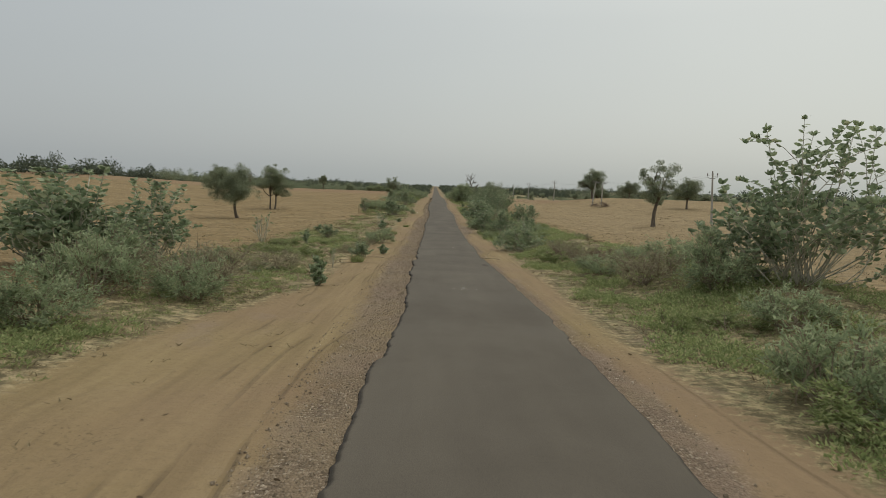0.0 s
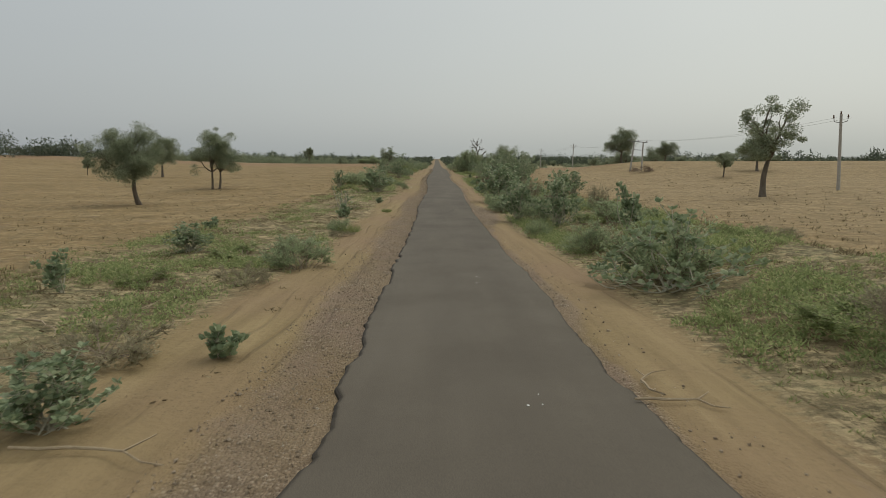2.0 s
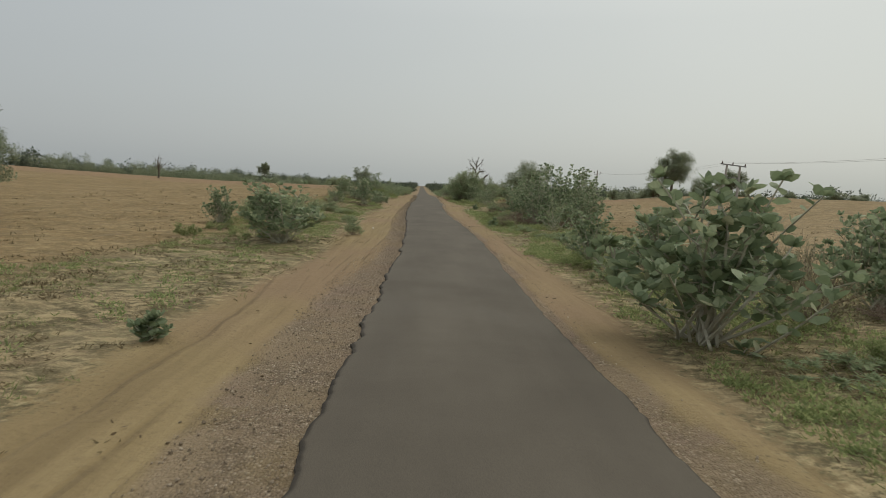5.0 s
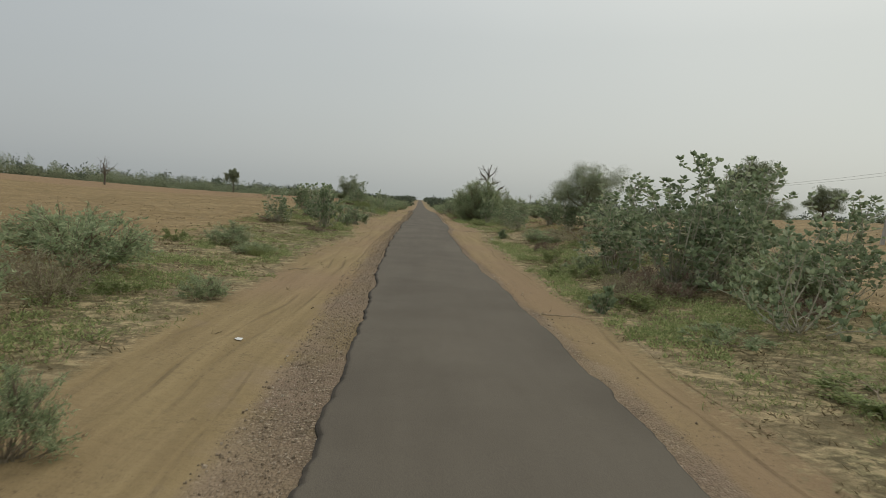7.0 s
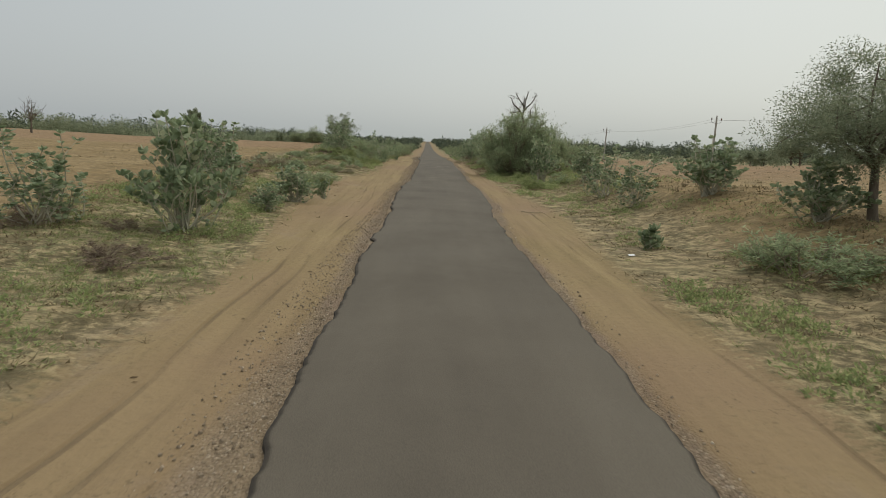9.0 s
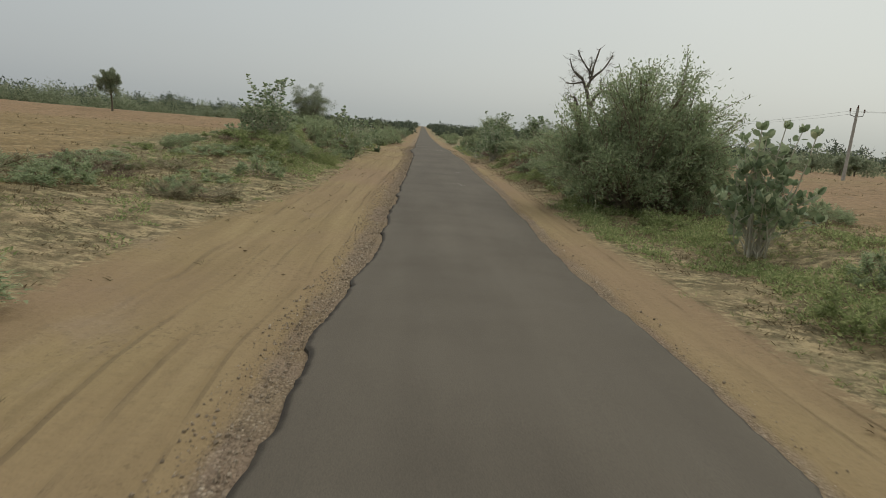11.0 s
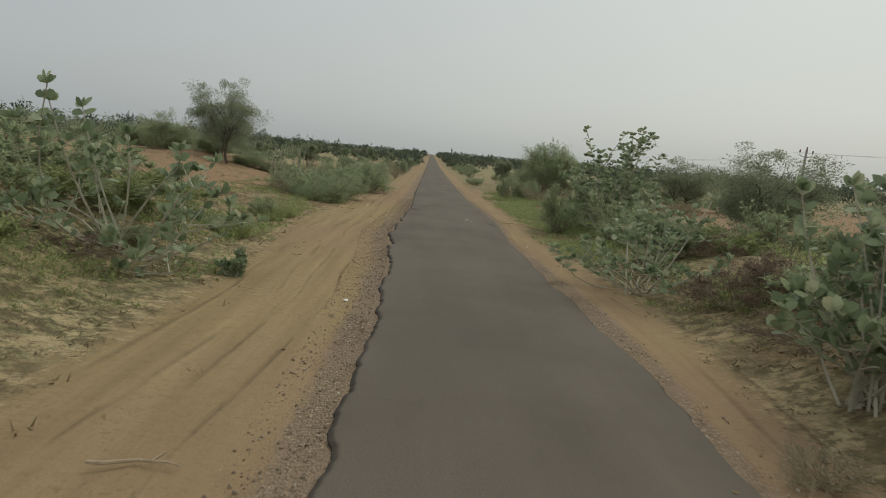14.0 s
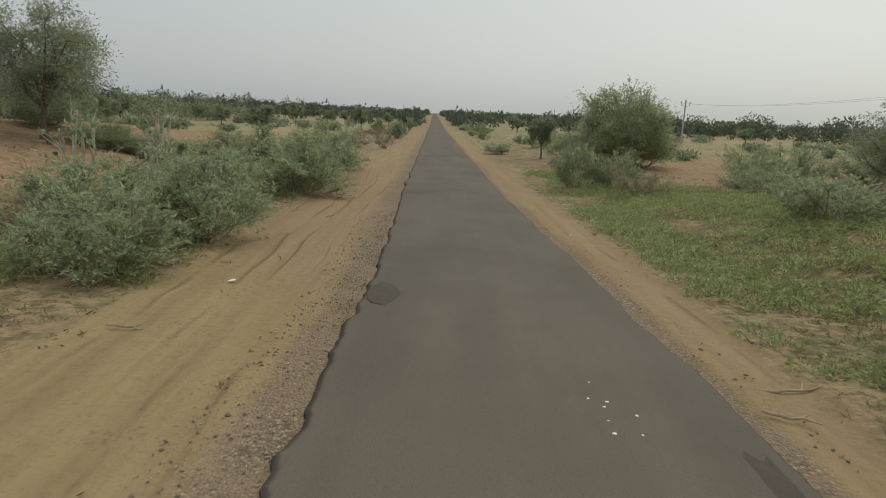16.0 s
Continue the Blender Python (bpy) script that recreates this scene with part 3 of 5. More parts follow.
def milkweed(seed, h, w, stems, leafy, gap, size, sprawl=0.0):
    """A milkweed shrub: pale bent stems from one foot, big opposite leaves and end rosettes, a few long shoots. Unit: metres."""
    rng = np.random.default_rng(seed)
    V, F, base, way = [], [], [], []
    for s in range(stems):
        ang, out = rng.uniform(0, 2 * math.pi), math.sqrt(rng.uniform(0.0, 1)) * w / 2
        top = h * (1 - 0.5 * (2 * out / w) ** 2) * rng.uniform(0.6, 0.98)
        start = leafy * rng.uniform(0.7, 1.25)
        if s % 6 == 0:
            out, top, start = out * 0.8, h * rng.uniform(0.98, 1.12), leafy + 0.2
        if rng.uniform() < sprawl:
            out, top, start = w * rng.uniform(0.4, 0.62), h * rng.uniform(0.12, 0.4), 0.68
        root = (rng.normal(0, 0.05 * w), rng.normal(0, 0.05 * w), -0.05)
        line = arc(rng, root, (math.cos(ang) * out, math.sin(ang) * out, top), 0.09 * h)
        tube(V, F, line, [0.019 - 0.0024 * i for i in range(len(line))], 4)
        lines = [(line, start)]
        for b in range(rng.integers(1, 4)):
            u = rng.uniform(0.4, 0.85)
            p = along(line, u)
            tip = p + np.array([rng.normal(0, 0.24), rng.normal(0, 0.24), rng.uniform(0.08, 0.36)]) * h * 0.55
            twig = arc(rng, p, tip, 0.03 * h, 3)
            tube(V, F, twig, [0.010, 0.009, 0.007, 0.005], 4)
            lines.append((twig, 0.35))
        for ln, first in lines:
            length = float(np.linalg.norm(ln[-1] - ln[0]))
            pairs = max(2, int(length * (1 - first) / gap))
            for q in range(pairs):
                u = first + (1 - first) * (q + rng.uniform(0, 0.6)) / pairs
                p = along(ln, min(u, 0.999))
                a = q * 1.57 + rng.normal(0, 0.35)
                for sgn in (0, math.pi):
                    if rng.uniform() < 0.9:
                        base.append(p)
                        way.append((math.cos(a + sgn), math.sin(a + sgn), rng.uniform(-0.15, 0.95)))
            for q in range(6):
                base.append(ln[-1])
                a = q * 1.05 + rng.normal(0, 0.3)
                way.append((math.cos(a) * 0.7, math.sin(a) * 0.7, rng.uniform(0.3, 1.1)))
    root = new("milkweed_shrub")
    link("stemwork", mesh_from("stemwork", V, F), STEM_PALE, root)
    link("foliage", leaves_mesh("foliage", base, way, size, size * 0.62, rng, True, 0.3), LEAF_WAXY, root)
    return root


def bush(seed, h, w, name, leaf_mat, twig_mat, lumps, per, size, narrow, bare=0.0, stray=1.0):
    """A loose bush: twigs from one foot to many small lumps of fine leaves, with stray shoots."""
    rng = np.random.default_rng(seed)
    V, F, base, way = [], [], [], []
    for k in range(lumps):
        ang, out = rng.uniform(0, 2 * math.pi), math.sqrt(rng.uniform(0, 1)) * 0.40
        tall = math.sqrt(max(0.05, 1 - (out / 0.5) ** 2))
        share = rng.uniform(0.34, 0.86) * rng.uniform(0.75, 1.12)
        if k % 3 == 0:
            out, share = rng.uniform(0.15, 0.48), rng.uniform(0.10, 0.32) / max(tall, 0.4)
        c = np.array([math.cos(ang) * out * w, math.sin(ang) * out * w * 0.9, h * tall * share])
        big = rng.uniform(0.5, 1.25)
        rad = 0.17 * big * min(w, 1.3 * h)
        line = arc(rng, (rng.normal(0, 0.06 * w), rng.normal(0, 0.06 * w), -0.05), c, 0.06 * h, 4)
        thick = 0.006 + 0.004 * h
        tube(V, F, line, [thick, thick * 0.85, thick * 0.7, thick * 0.55, thick * 0.4], 3)
        for t in range(5):
            d = rng.normal(0, 1, 3) + np.array([math.cos(ang), math.sin(ang), 1.5]) * 0.7
            d /= np.linalg.norm(d)
            tip = c + d * rad * rng.uniform(0.9, 2.2) * stray
            tube(V, F, [line[-2], (c + tip) / 2 + rng.normal(0, 0.02, 3), tip], [thick * 0.45, thick * 0.35, thick * 0.2], 3)
            m = int(per * 0.09)
            u = rng.uniform(0.2, 1.0, (m, 1))
            base.append(c + (tip - c) * u + rng.normal(0, 0.09 * rad, (m, 3)))
            way.append(d * 0.8 + rng.normal(0, 0.7, (m, 3)))
        m = int(per * 0.75 * big ** 1.5)
        p = rng.normal(0, 1, (m, 3))
        p /= np.linalg.norm(p, axis=1, keepdims=True)
        q = c + p * rad * np.abs(rng.normal(0.35, 0.38, (m, 1))) * np.array([1.2, 1.2, 0.9])
        base.append(q)
        way.append(p + rng.normal(0, 0.7, (m, 3)) + np.array([0, 0, 0.5]))
    base, way = np.concatenate(base), np.concatenate(way)
    keep = (rng.uniform(0, 1, len(base)) >= bare) & (base[:, 2] > 0.0)
    thing = new(name)
    link("branchwork", mesh_from("branchwork", V, F), twig_mat, thing)
    link("foliage", leaves_mesh("foliage", base[keep], way[keep], size, size * narrow, rng, False, 0.2), leaf_mat, thing)
    return thing


def tuft(seed, h, w, count):
    """A clump of grass blades."""
    rng = np.random.default_rng(seed)
    ang, r = rng.uniform(0, 6.283, count), np.sqrt(rng.uniform(0, 1, count)) * w / 2
    base = np.stack([np.cos(ang) * r, np.sin(ang) * r, np.full(count, -0.02)], 1)
    way = np.stack([np.cos(ang) * r / w * 1.4, np.sin(ang) * r / w * 1.4, np.ones(count)], 1) + rng.normal(0, 0.22, (count, 3))
    thing = new("grass_tuft")
    link("foliage", leaves_mesh("foliage", base, way, h, 0.016, rng, False, 0.1), BLADE, thing)
    return thing


def dry_stalk(seed, h, w, stems):
    """A nearly leafless plant of pale stalks."""
    rng = np.random.default_rng(seed)
    V, F, base, way = [], [], [], []
    for s in range(stems):
        a, out = rng.uniform(0, 6.283), rng.uniform(0.1, 0.5) * w
        tip = np.array([math.cos(a) * out, math.sin(a) * out, h * rng.uniform(0.55, 1)])
        line = arc(rng, (0, 0, -0.05), tip, 0.07 * h)
        tube(V, F, line, [0.027 - 0.003 * i for i in range(6)], 5)
        for b in range(3):
            p = along(line, rng.uniform(0.45, 0.95))
            twig = arc(rng, p, p + np.array([rng.normal(0, 0.15), rng.normal(0, 0.15), 0.18]) * h, 0.02, 3)
            tube(V, F, twig, [0.012, 0.010, 0.007, 0.004], 4)
            for q in range(4):
                base.append(twig[-1])
                way.append(rng.normal(0, 0.6, 3) + (0, 0, 0.5))
    thing = new("dry_stalk_plant")
    link("stemwork", mesh_from("stemwork", V, F), STEM_PALE, thing)
    link("foliage", leaves_mesh("foliage", base, way, 0.115, 0.065, rng), LEAF_WAXY, thing)
    return thing


def thorn_tree(seed, h, w, trunks, clumps, per, size, low=0.3, sparse=0.0, fine=False, limbs=6):
    """A dusty thorn tree: forked trunk, spreading limbs, crown of uneven leaf clumps with gaps."""
    rng = np.random.default_rng(seed)
    thing = new("thorn_tree")
    base, way, tips = [], [], []
    r0 = 0.024 * h / math.sqrt(trunks)
    for t in range(trunks):
        V, F = [], []
        foot = np.array([(t - (trunks - 1) / 2) * 0.15 * w, rng.normal(0, 0.02 * w), -0.1])
        fork = foot + np.array([rng.normal(0, 0.03 * w), rng.normal(0, 0.03 * w), h * low * rng.uniform(0.9, 1.1)])
        line = arc(rng, foot, fork, 0.012 * h, 5)
        tube(V, F, line, [r0 * (1.25 - 0.09 * i) if i else r0 * 1.6 for i in range(6)], 8)
        link("trunk", mesh_from("trunk", V, F, True), BARK, thing)
        for b in range(max(3, limbs // trunks)):
            V, F = [], []
            a = b * 2.4 + t * 1.1 + rng.normal(0, 0.35)
            out, up = rng.uniform(0.12, 0.36) * w, rng.uniform(0.18, 0.5) * h
            if b == 0:
                out, up = 0.06 * w, 0.52 * h
            tip = fork + np.array([math.cos(a) * out, math.sin(a) * out, up])
            limb = arc(rng, fork, tip, 0.04 * h, 5)
            tube(V, F, limb, [r0 * (0.72 - 0.11 * i) for i in range(6)], 6)
            tips.append(tip)
            for c in range(5):
                p = along(limb, rng.uniform(0.3, 0.98))
                a2 = a + rng.normal(0, 1.2)
                reach = rng.uniform(0.08, 0.24) * w
                q = p + np.array([math.cos(a2) * reach, math.sin(a2) * reach, rng.uniform(-0.1, 0.2) * h])
                q[2] = min(max(q[2], h * (low + 0.04)), h * 0.95)
                sub = arc(rng, p, q, 0.03 * h, 3)
                tube(V, F, sub, [r0 * 0.26, r0 * 0.2, r0 * 0.14, r0 * 0.07], 4)
                tips.append(q)
            link("limb", mesh_from("limb", V, F, True), BARK, thing)
    tips = np.array(tips)
    for c in range(clumps):
        t = tips[c % len(tips)] + rng.normal(0, 0.05 * w, 3)
        t[2] = min(t[2], h * 0.96)
        if rng.uniform() < sparse:
            continue
        rad = rng.uniform(0.05, 0.12) * w
        pts = rng.normal(0, 1, (per, 3))
        pts = pts / np.linalg.norm(pts, axis=1, keepdims=True) * (rng.uniform(0, 1, (per, 1)) ** 0.5) * rad * np.array([1.25, 1.25, 0.85])
        base.append(t + pts)
        way.append(pts + rng.normal(0, 0.5, (per, 3)) * rad)
    link("crown", leaves_mesh("crown", np.concatenate(base), np.concatenate(way), size, size * (0.35 if fine else 0.6), rng, False, 0.15), LEAF_TREE, thing)
    return thing


PROTO, SIZE = {}, {}


def stock(key, thing, h, w):
    PROTO[key], SIZE[key] = [thing, False], (h, w)


def plant(key, x, y, w, h, label, category, group, turn=None, lift=0.0):
    """Sets one plant of that kind on the ground, scaled to its height and spread."""
    thing, used = PROTO[key]
    h0, w0 = SIZE[key]
    turn = (x * 37.0 + y * 91.0) % 360 if turn is None else turn
    m = pose(x, y, ground_z(x, y) + lift, 0, 0, turn) @ Matrix.Diagonal((w / w0, w / w0, h / h0, 1))
    if used:
        thing = copy_thing(thing, m @ Matrix.Diagonal((1 / thing.scale[0], 1 / thing.scale[1], 1 / thing.scale[2], 1)))
    else:
        thing.matrix_basis = m
        PROTO[key][1] = True
    return tagged(thing, label, category, group)


stock("milk_dome", milkweed(11, 1.5, 2.0, 32, 0.46, 0.10, 0.142), 1.5, 2.0)
stock("milk_dome_b", milkweed(12, 1.6, 1.9, 27, 0.50, 0.10, 0.142), 1.6, 1.9)
stock("milk_tall", milkweed(13, 2.8, 2.4, 38, 0.50, 0.115, 0.15), 2.8, 2.4)
stock("milk_tall_b", milkweed(14, 2.4, 1.7, 22, 0.48, 0.12, 0.145), 2.4, 1.7)
stock("milk_wide", milkweed(17, 3.4, 4.6, 60, 0.50, 0.12, 0.155), 3.4, 4.6)
stock("milk_sprawl", milkweed(18, 1.6, 2.8, 20, 0.5, 0.13, 0.14, 0.5), 1.6, 2.8)
stock("milk_low", milkweed(15, 0.45, 0.75, 8, 0.15, 0.09, 0.14), 0.45, 0.75)
stock("milk_low_b", milkweed(16, 0.9, 0.8, 8, 0.25, 0.10, 0.14), 0.9, 0.8)
stock("fine_low", bush(21, 0.8, 1.4, "feathery_bush", LEAF_FINE, TWIG, 30, 110, 0.068, 0.36), 0.8, 1.4)
stock("fine_mid", bush(22, 1.4, 1.6, "feathery_bush", LEAF_FINE, TWIG, 36, 125, 0.08, 0.36), 1.4, 1.6)
stock("fine_big", bush(23, 3.6, 3.8, "feathery_bush", LEAF_FINE, TWIG, 100, 190, 0.11, 0.4, 0.0, 0.7), 3.6, 3.8)
stock("fine_dome", bush(24, 4.3, 4.6, "feathery_bush", LEAF_FINE, TWIG, 170, 290, 0.10, 0.4, 0.0, 0.62), 4.3, 4.6)
stock("dry_low", bush(31, 0.5, 1.3, "dry_bush", LEAF_DRY, TWIG, 22, 80, 0.058, 0.34, 0.3), 0.5, 1.3)
stock("dry_mid", bush(32, 1.1, 1.5, "dry_bush", LEAF_DRY, TWIG, 28, 90, 0.062, 0.34, 0.3), 1.1, 1.5)
stock("brown_low", bush(33, 0.6, 1.5, "dry_bush", LEAF_BROWN, TWIG, 26, 80, 0.06, 0.3, 0.3), 0.6, 1.5)
stock("scrub", bush(34, 0.5, 1.5, "low_bush", LEAF_FINE, TWIG, 18, 90, 0.075, 0.38), 0.5, 1.5)
stock("scrub_b", bush(35, 0.6, 1.4, "low_bush", LEAF_WEED, TWIG, 18, 90, 0.075, 0.38), 0.6, 1.4)
stock("tuft", tuft(41, 0.35, 0.7, 500), 0.35, 0.7)
stock("stalk", dry_stalk(51, 1.3, 0.9, 9), 1.3, 0.9)
stock("tree_round", thorn_tree(61, 5.5, 4.8, 1, 230, 190, 0.085, 0.28, 0.05, False, 10), 5.5, 4.8)
stock("tree_twin", thorn_tree(62, 5.9, 4.4, 2, 230, 190, 0.085, 0.30, 0.05, False, 12), 5.9, 4.4)
stock("tree_open", thorn_tree(63, 6.6, 4.2, 1, 62, 210, 0.11, 0.36, 0.15, False, 7), 6.6, 4.2)
stock("tree_wide", thorn_tree(64, 3.8, 4.2, 1, 220, 290, 0.06, 0.31, 0.05, True, 9), 3.8, 4.2)
stock("tree_bushy", thorn_tree(65, 4.5, 4.4, 2, 200, 170, 0.09, 0.22, 0.1, True, 14), 4.5, 4.4)
stock("tree_small", thorn_tree(66, 2.6, 2.2, 1, 70, 100, 0.10, 0.36), 2.6, 2.2)
stock("tree_far", thorn_tree(67, 2.8, 2.6, 1, 44, 46, 0.17, 0.30), 2.8, 2.6)
stock("tree_bare", thorn_tree(68, 5.0, 4.0, 2, 40, 8, 0.08, 0.34, 0.3, True, 12), 5.0, 4.0)

# ---- roadside plants: place, spread and height ----
MILKWEED_A = ((7.9, 4.4, 4.6, 3.6), (-10.8, 7.4, 3.8, 2.5), (-3.7, 15.5, 0.9, 0.6), (3.7, 21.6, 2.6, 1.35), (4.1, 34.2, 1.5, 1.7), (3, 37.4, 1.6, 1.7),
    (3.5, 50.9, 3.3, 2.2), (7.9, 53.2, 2, 1.7), (-5.4, 63.6, 3, 1.9), (6.2, 73.9, 2.3, 1.7), (6.2, 79, 2.7, 2.7), (7.4, 79.6, 2.3, 3.2), (5.6, 82.4, 1.6, 2.3),
    (-8.1, 96.9, 1.4, 1.7), (-5.7, 97.8, 2.2, 2.15), (7.9, 97.9, 1.7, 1.2), (8, 103.7, 1.9, 1.6), (-7.2, 104.6, 1.7, 2), (6.2, 104.8, 1.2, 1.6),
    (6.1, 108.2, 1.4, 1.8), (-8.8, 109, 2, 1.8), (7, 114.7, 1.5, 1.5), (5.6, 118.6, 2, 2.2), (-7.6, 135.4, 2.3, 2.4))
MILKWEED_B = ((-5.3, 142.8, 3.2, 1.4), (5.7, 143.5, 1.6, 1.6), (3.6, 145.5, 2.0, 1.9), (-5.5, 149.8, 3.4, 2.3), (3.3, 151.0, 2.8, 1.6),
    (4.4, 153.4, 1.8, 1.1), (5.5, 160.9, 3, 3.1))
BUSH_A = ((3.8, -3.3, 1.5, 1.1), (-7, -0.3, 1.4, 1.1), (6.2, 4.8, 1.6, 1.5), (6.3, 11.7, 1.3, 0.5), (-3.6, 24.6, 1.4, 0.8), (3.6, 27.1, 1.1, 0.9),
    (-4.6, 27.5, 0.7, 0.5), (2.9, 31.6, 0.8, 0.6), (3.6, 36.1, 1.1, 1.2), (3, 42.7, 1.2, 0.9), (2.6, 44.3, 1.5, 1), (-3.4, 67.7, 0.6, 0.7),
    (-4.4, 74.6, 0.8, 0.5), (-7.5, 76.5, 3, 1.3), (-9.3, 79, 3, 1.2), (-6.9, 84.6, 1.2, 0.9), (5.7, 94.8, 2.6, 0.8), (5.2, 124.5, 4.6, 4.3),
    (4.3, 130.8, 1.4, 0.6), (-5.7, 132.7, 1, 0.9), (5.3, 135, 2, 1.6), (-6, 139.2, 1.6, 1.2), (4.9, 140.8, 2.9, 0.8))
BUSH_B = ((-4.5, 141.6, 0.8, 1.3), (3.8, 160.6, 1.3, 1.7), (-5.5, 165.8, 1.1, 0.8),
    (-4.7, 166, 1.4, 1.1), (-4.4, 168.4, 1.7, 1.4), (6.9, 169.5, 1.9, 1), (-4.1, 174.6, 2.1, 1.7), (-4.1, 180, 2.6, 1.8),
    (8.8, 189.5, 5.2, 4.3))
DRY_BUSH_A = ((-6.3, 4.3, 2.6, 1.5), (-8.5, 4.9, 1.8, 1.3), (5.1, 7, 2.1, 1.4), (-5.5, 9.1, 1.6, 0.9), (4.8, 13.3, 1.3, 1.1), (4.9, 17.1, 1.4, 0.9),
    (-4.3, 17.5, 1.5, 0.5), (-4.2, 22.3, 1.1, 0.5), (7.7, 25.4, 1.1, 0.4), (-3.7, 31.6, 0.9, 0.3), (6.4, 37.5, 0.9, 1.5), (-5.6, 45.9, 1.7, 0.3),
    (5.7, 52, 1.4, 1.9), (-6.5, 73.6, 1.4, 1.2), (4.2, 76.7, 1.3, 0.9), (7.2, 92.1, 3.7, 0.9), (-9, 118.3, 2.7, 0.8), (2.4, 144.2, 0.6, 0.4),
    (-6.6, 146.6, 1.6, 0.8), (-6.9, 168.3, 1.7, 0.9), (5.6, 176.8, 2, 1))
LOW_MILKWEED_A = ((-3.8, 6.3, 0.5, 0.3), (-4.1, 8.4, 0.6, 0.4), (-3, 17.5, 0.5, 0.3), (-7.1, 21.4, 0.4, 0.6), (-7, 26.8, 1.2, 0.6),
    (5.1, 29, 0.8, 1.2), (-8.7, 33.4, 0.6, 0.3), (-4.2, 50.2, 0.6, 0.3), (-4.8, 40.1, 0.8, 0.45), (3.1, 75.2, 0.5, 0.4), (4.1, 97.8, 0.6, 0.4), (-4.9, 101.8, 1, 0.6),
    (-4.9, 104.9, 1.6, 1), (-4.1, 106.4, 0.4, 0.6), (-4.3, 138.1, 0.7, 0.5), (-3.7, 150.0, 0.5, 0.32))
STALK = ((-4.1, 10.8, 0.2, 0.7), (-9, 20.1, 0.8, 1.3), (-5, 40.6, 0.9, 1.3), (-8.3, 171.6, 1, 1.9), (-8, 175, 0.9, 2))
TUFT = ((-3.6, 13.3, 0.4, 0.4), (-3.7, 33, 1.1, 0.5), (-3.1, 43, 0.4, 0.2), (-5.3, 82.4, 1.5, 0.4), (-5.1, 112.2, 2.4, 0.5), (-4.6, 132.9, 0.8, 0.6),
    (-4.9, 153.6, 1.4, 0.4), (-5.1, 157.7, 1, 0.6), (-5, 158.9, 0.9, 0.6))

for x, y, w, h in MILKWEED_A + MILKWEED_B:
    tall = h > 1.15 * w or h > 2.2
    key = ("milk_tall" if w > 1.9 else "milk_tall_b") if tall else ("milk_dome" if round(x * 10) % 2 else "milk_dome_b")
    key = "milk_wide" if w > 4 else "milk_sprawl" if y in (151.0, 142.8, 149.8, 21.6, 73.9) else key
    plant(key, x, y, max(w, 0.9) * (1.22 if w < 2 else 1.05), h * (0.96 if tall else 1.0),
          "tall leggy milkweed shrub with pale stems and grey-green leaves" if tall else "rounded grey-green milkweed shrub with broad waxy leaves",
          "shrub", "milkweed shrubs along the road")
for x, y, w, h in BUSH_A + BUSH_B:
    key = "fine_dome" if h > 4.2 else "fine_big" if h > 2.2 else "fine_mid" if h > 0.75 * w else "fine_low"
    plant(key, x, y, w * (1.25 if w < 2.5 else 1.05), h * 1.03,
          "large dense green bush with fine feathery leaves" if h > 2.2 else "low feathery green bush on the sandy verge", "bush", "green bushes along the road")
for x, y, w, h in DRY_BUSH_A:
    plant("dry_mid" if h > 0.55 * w else "dry_low", x, y, w * 1.15, h, "dry brownish bush of thin tangled twigs", "bush", "dry bushes along the road")
for x, y, w, h in LOW_MILKWEED_A:
    plant("milk_dome" if w > 0.9 else "milk_low_b" if h > w else "milk_low", x, y, max(w, 0.5) * 1.1, h * 1.1, "small low milkweed plant with broad green leaves", "plant", "small milkweed plants on the verge")
for x, y, w, h in STALK:
    plant("stalk", x, y, w, h, "nearly leafless plant of pale dry stalks", "plant", "dry stalk plants")
for x, y, w, h in TUFT:
    plant("tuft", x, y, min(w, 0.7), min(h, 0.35), "green grass clump on the sandy verge", "grass", "grass clumps on the verge")
    if w > 0.9:
        plant("fine_low", x - 0.3, y + 0.3, w, h, "low feathery green bush on the sandy verge", "bush", "green bushes along the road")

# ---- trees: kind, place, spread and height ----
TREES = (("tree_round", -20.4, 52.6, 4.9, 5.5), ("tree_twin", -21.4, 70.5, 4.4, 6.0), ("tree_round", -36.3, 93.5, 4.8, 5.7), ("tree_small", -48, 97, 1.8, 2.5),
         ("tree_open", 21.0, 51.6, 4.4, 6.7), ("tree_round", 38.3, 86.5, 5.0, 5.0), ("tree_small", 31, 79.5, 2.6, 2.8), ("tree_round", 34.0, 128, 6.6, 6.8),
         ("tree_wide", 8.7, 97.4, 4.2, 4.1), ("tree_wide", 47, 146, 5.4, 4.8), ("tree_round", 42, 128, 4.2, 4.2), ("tree_small", -33.5, 176, 3.0, 4.4),
         ("tree_bushy", -13.2, 179.0, 4.4, 5.3), ("tree_small", 5.9, 196, 1.9, 2.6), ("tree_twin", 44, 160, 5.5, 4.4))
for key, x, y, w, h in TREES:
    plant(key, x, y, w, h, "dusty thorn tree with a bare forked trunk and uneven crown", "tree", "thorn trees in the fields")


def eased(pts, n):
    """A smooth line of n steps through four points."""
    a, b, c, d = pts
    ends = [a * 2 - b, a, b, c, d, d * 2 - c]
    out = []
    for k in range(n + 1):
        u = 3 * k / n
        i = min(int(u), 2)
        f = u - i
        p, q, r, t = ends[i:i + 4]
        out.append((q * 2 + (r - p) * f + (p * 2 - q * 5 + r * 4 - t) * f * f + (q * 3 - p - r * 3 + t) * f ** 3) / 2)
    return out


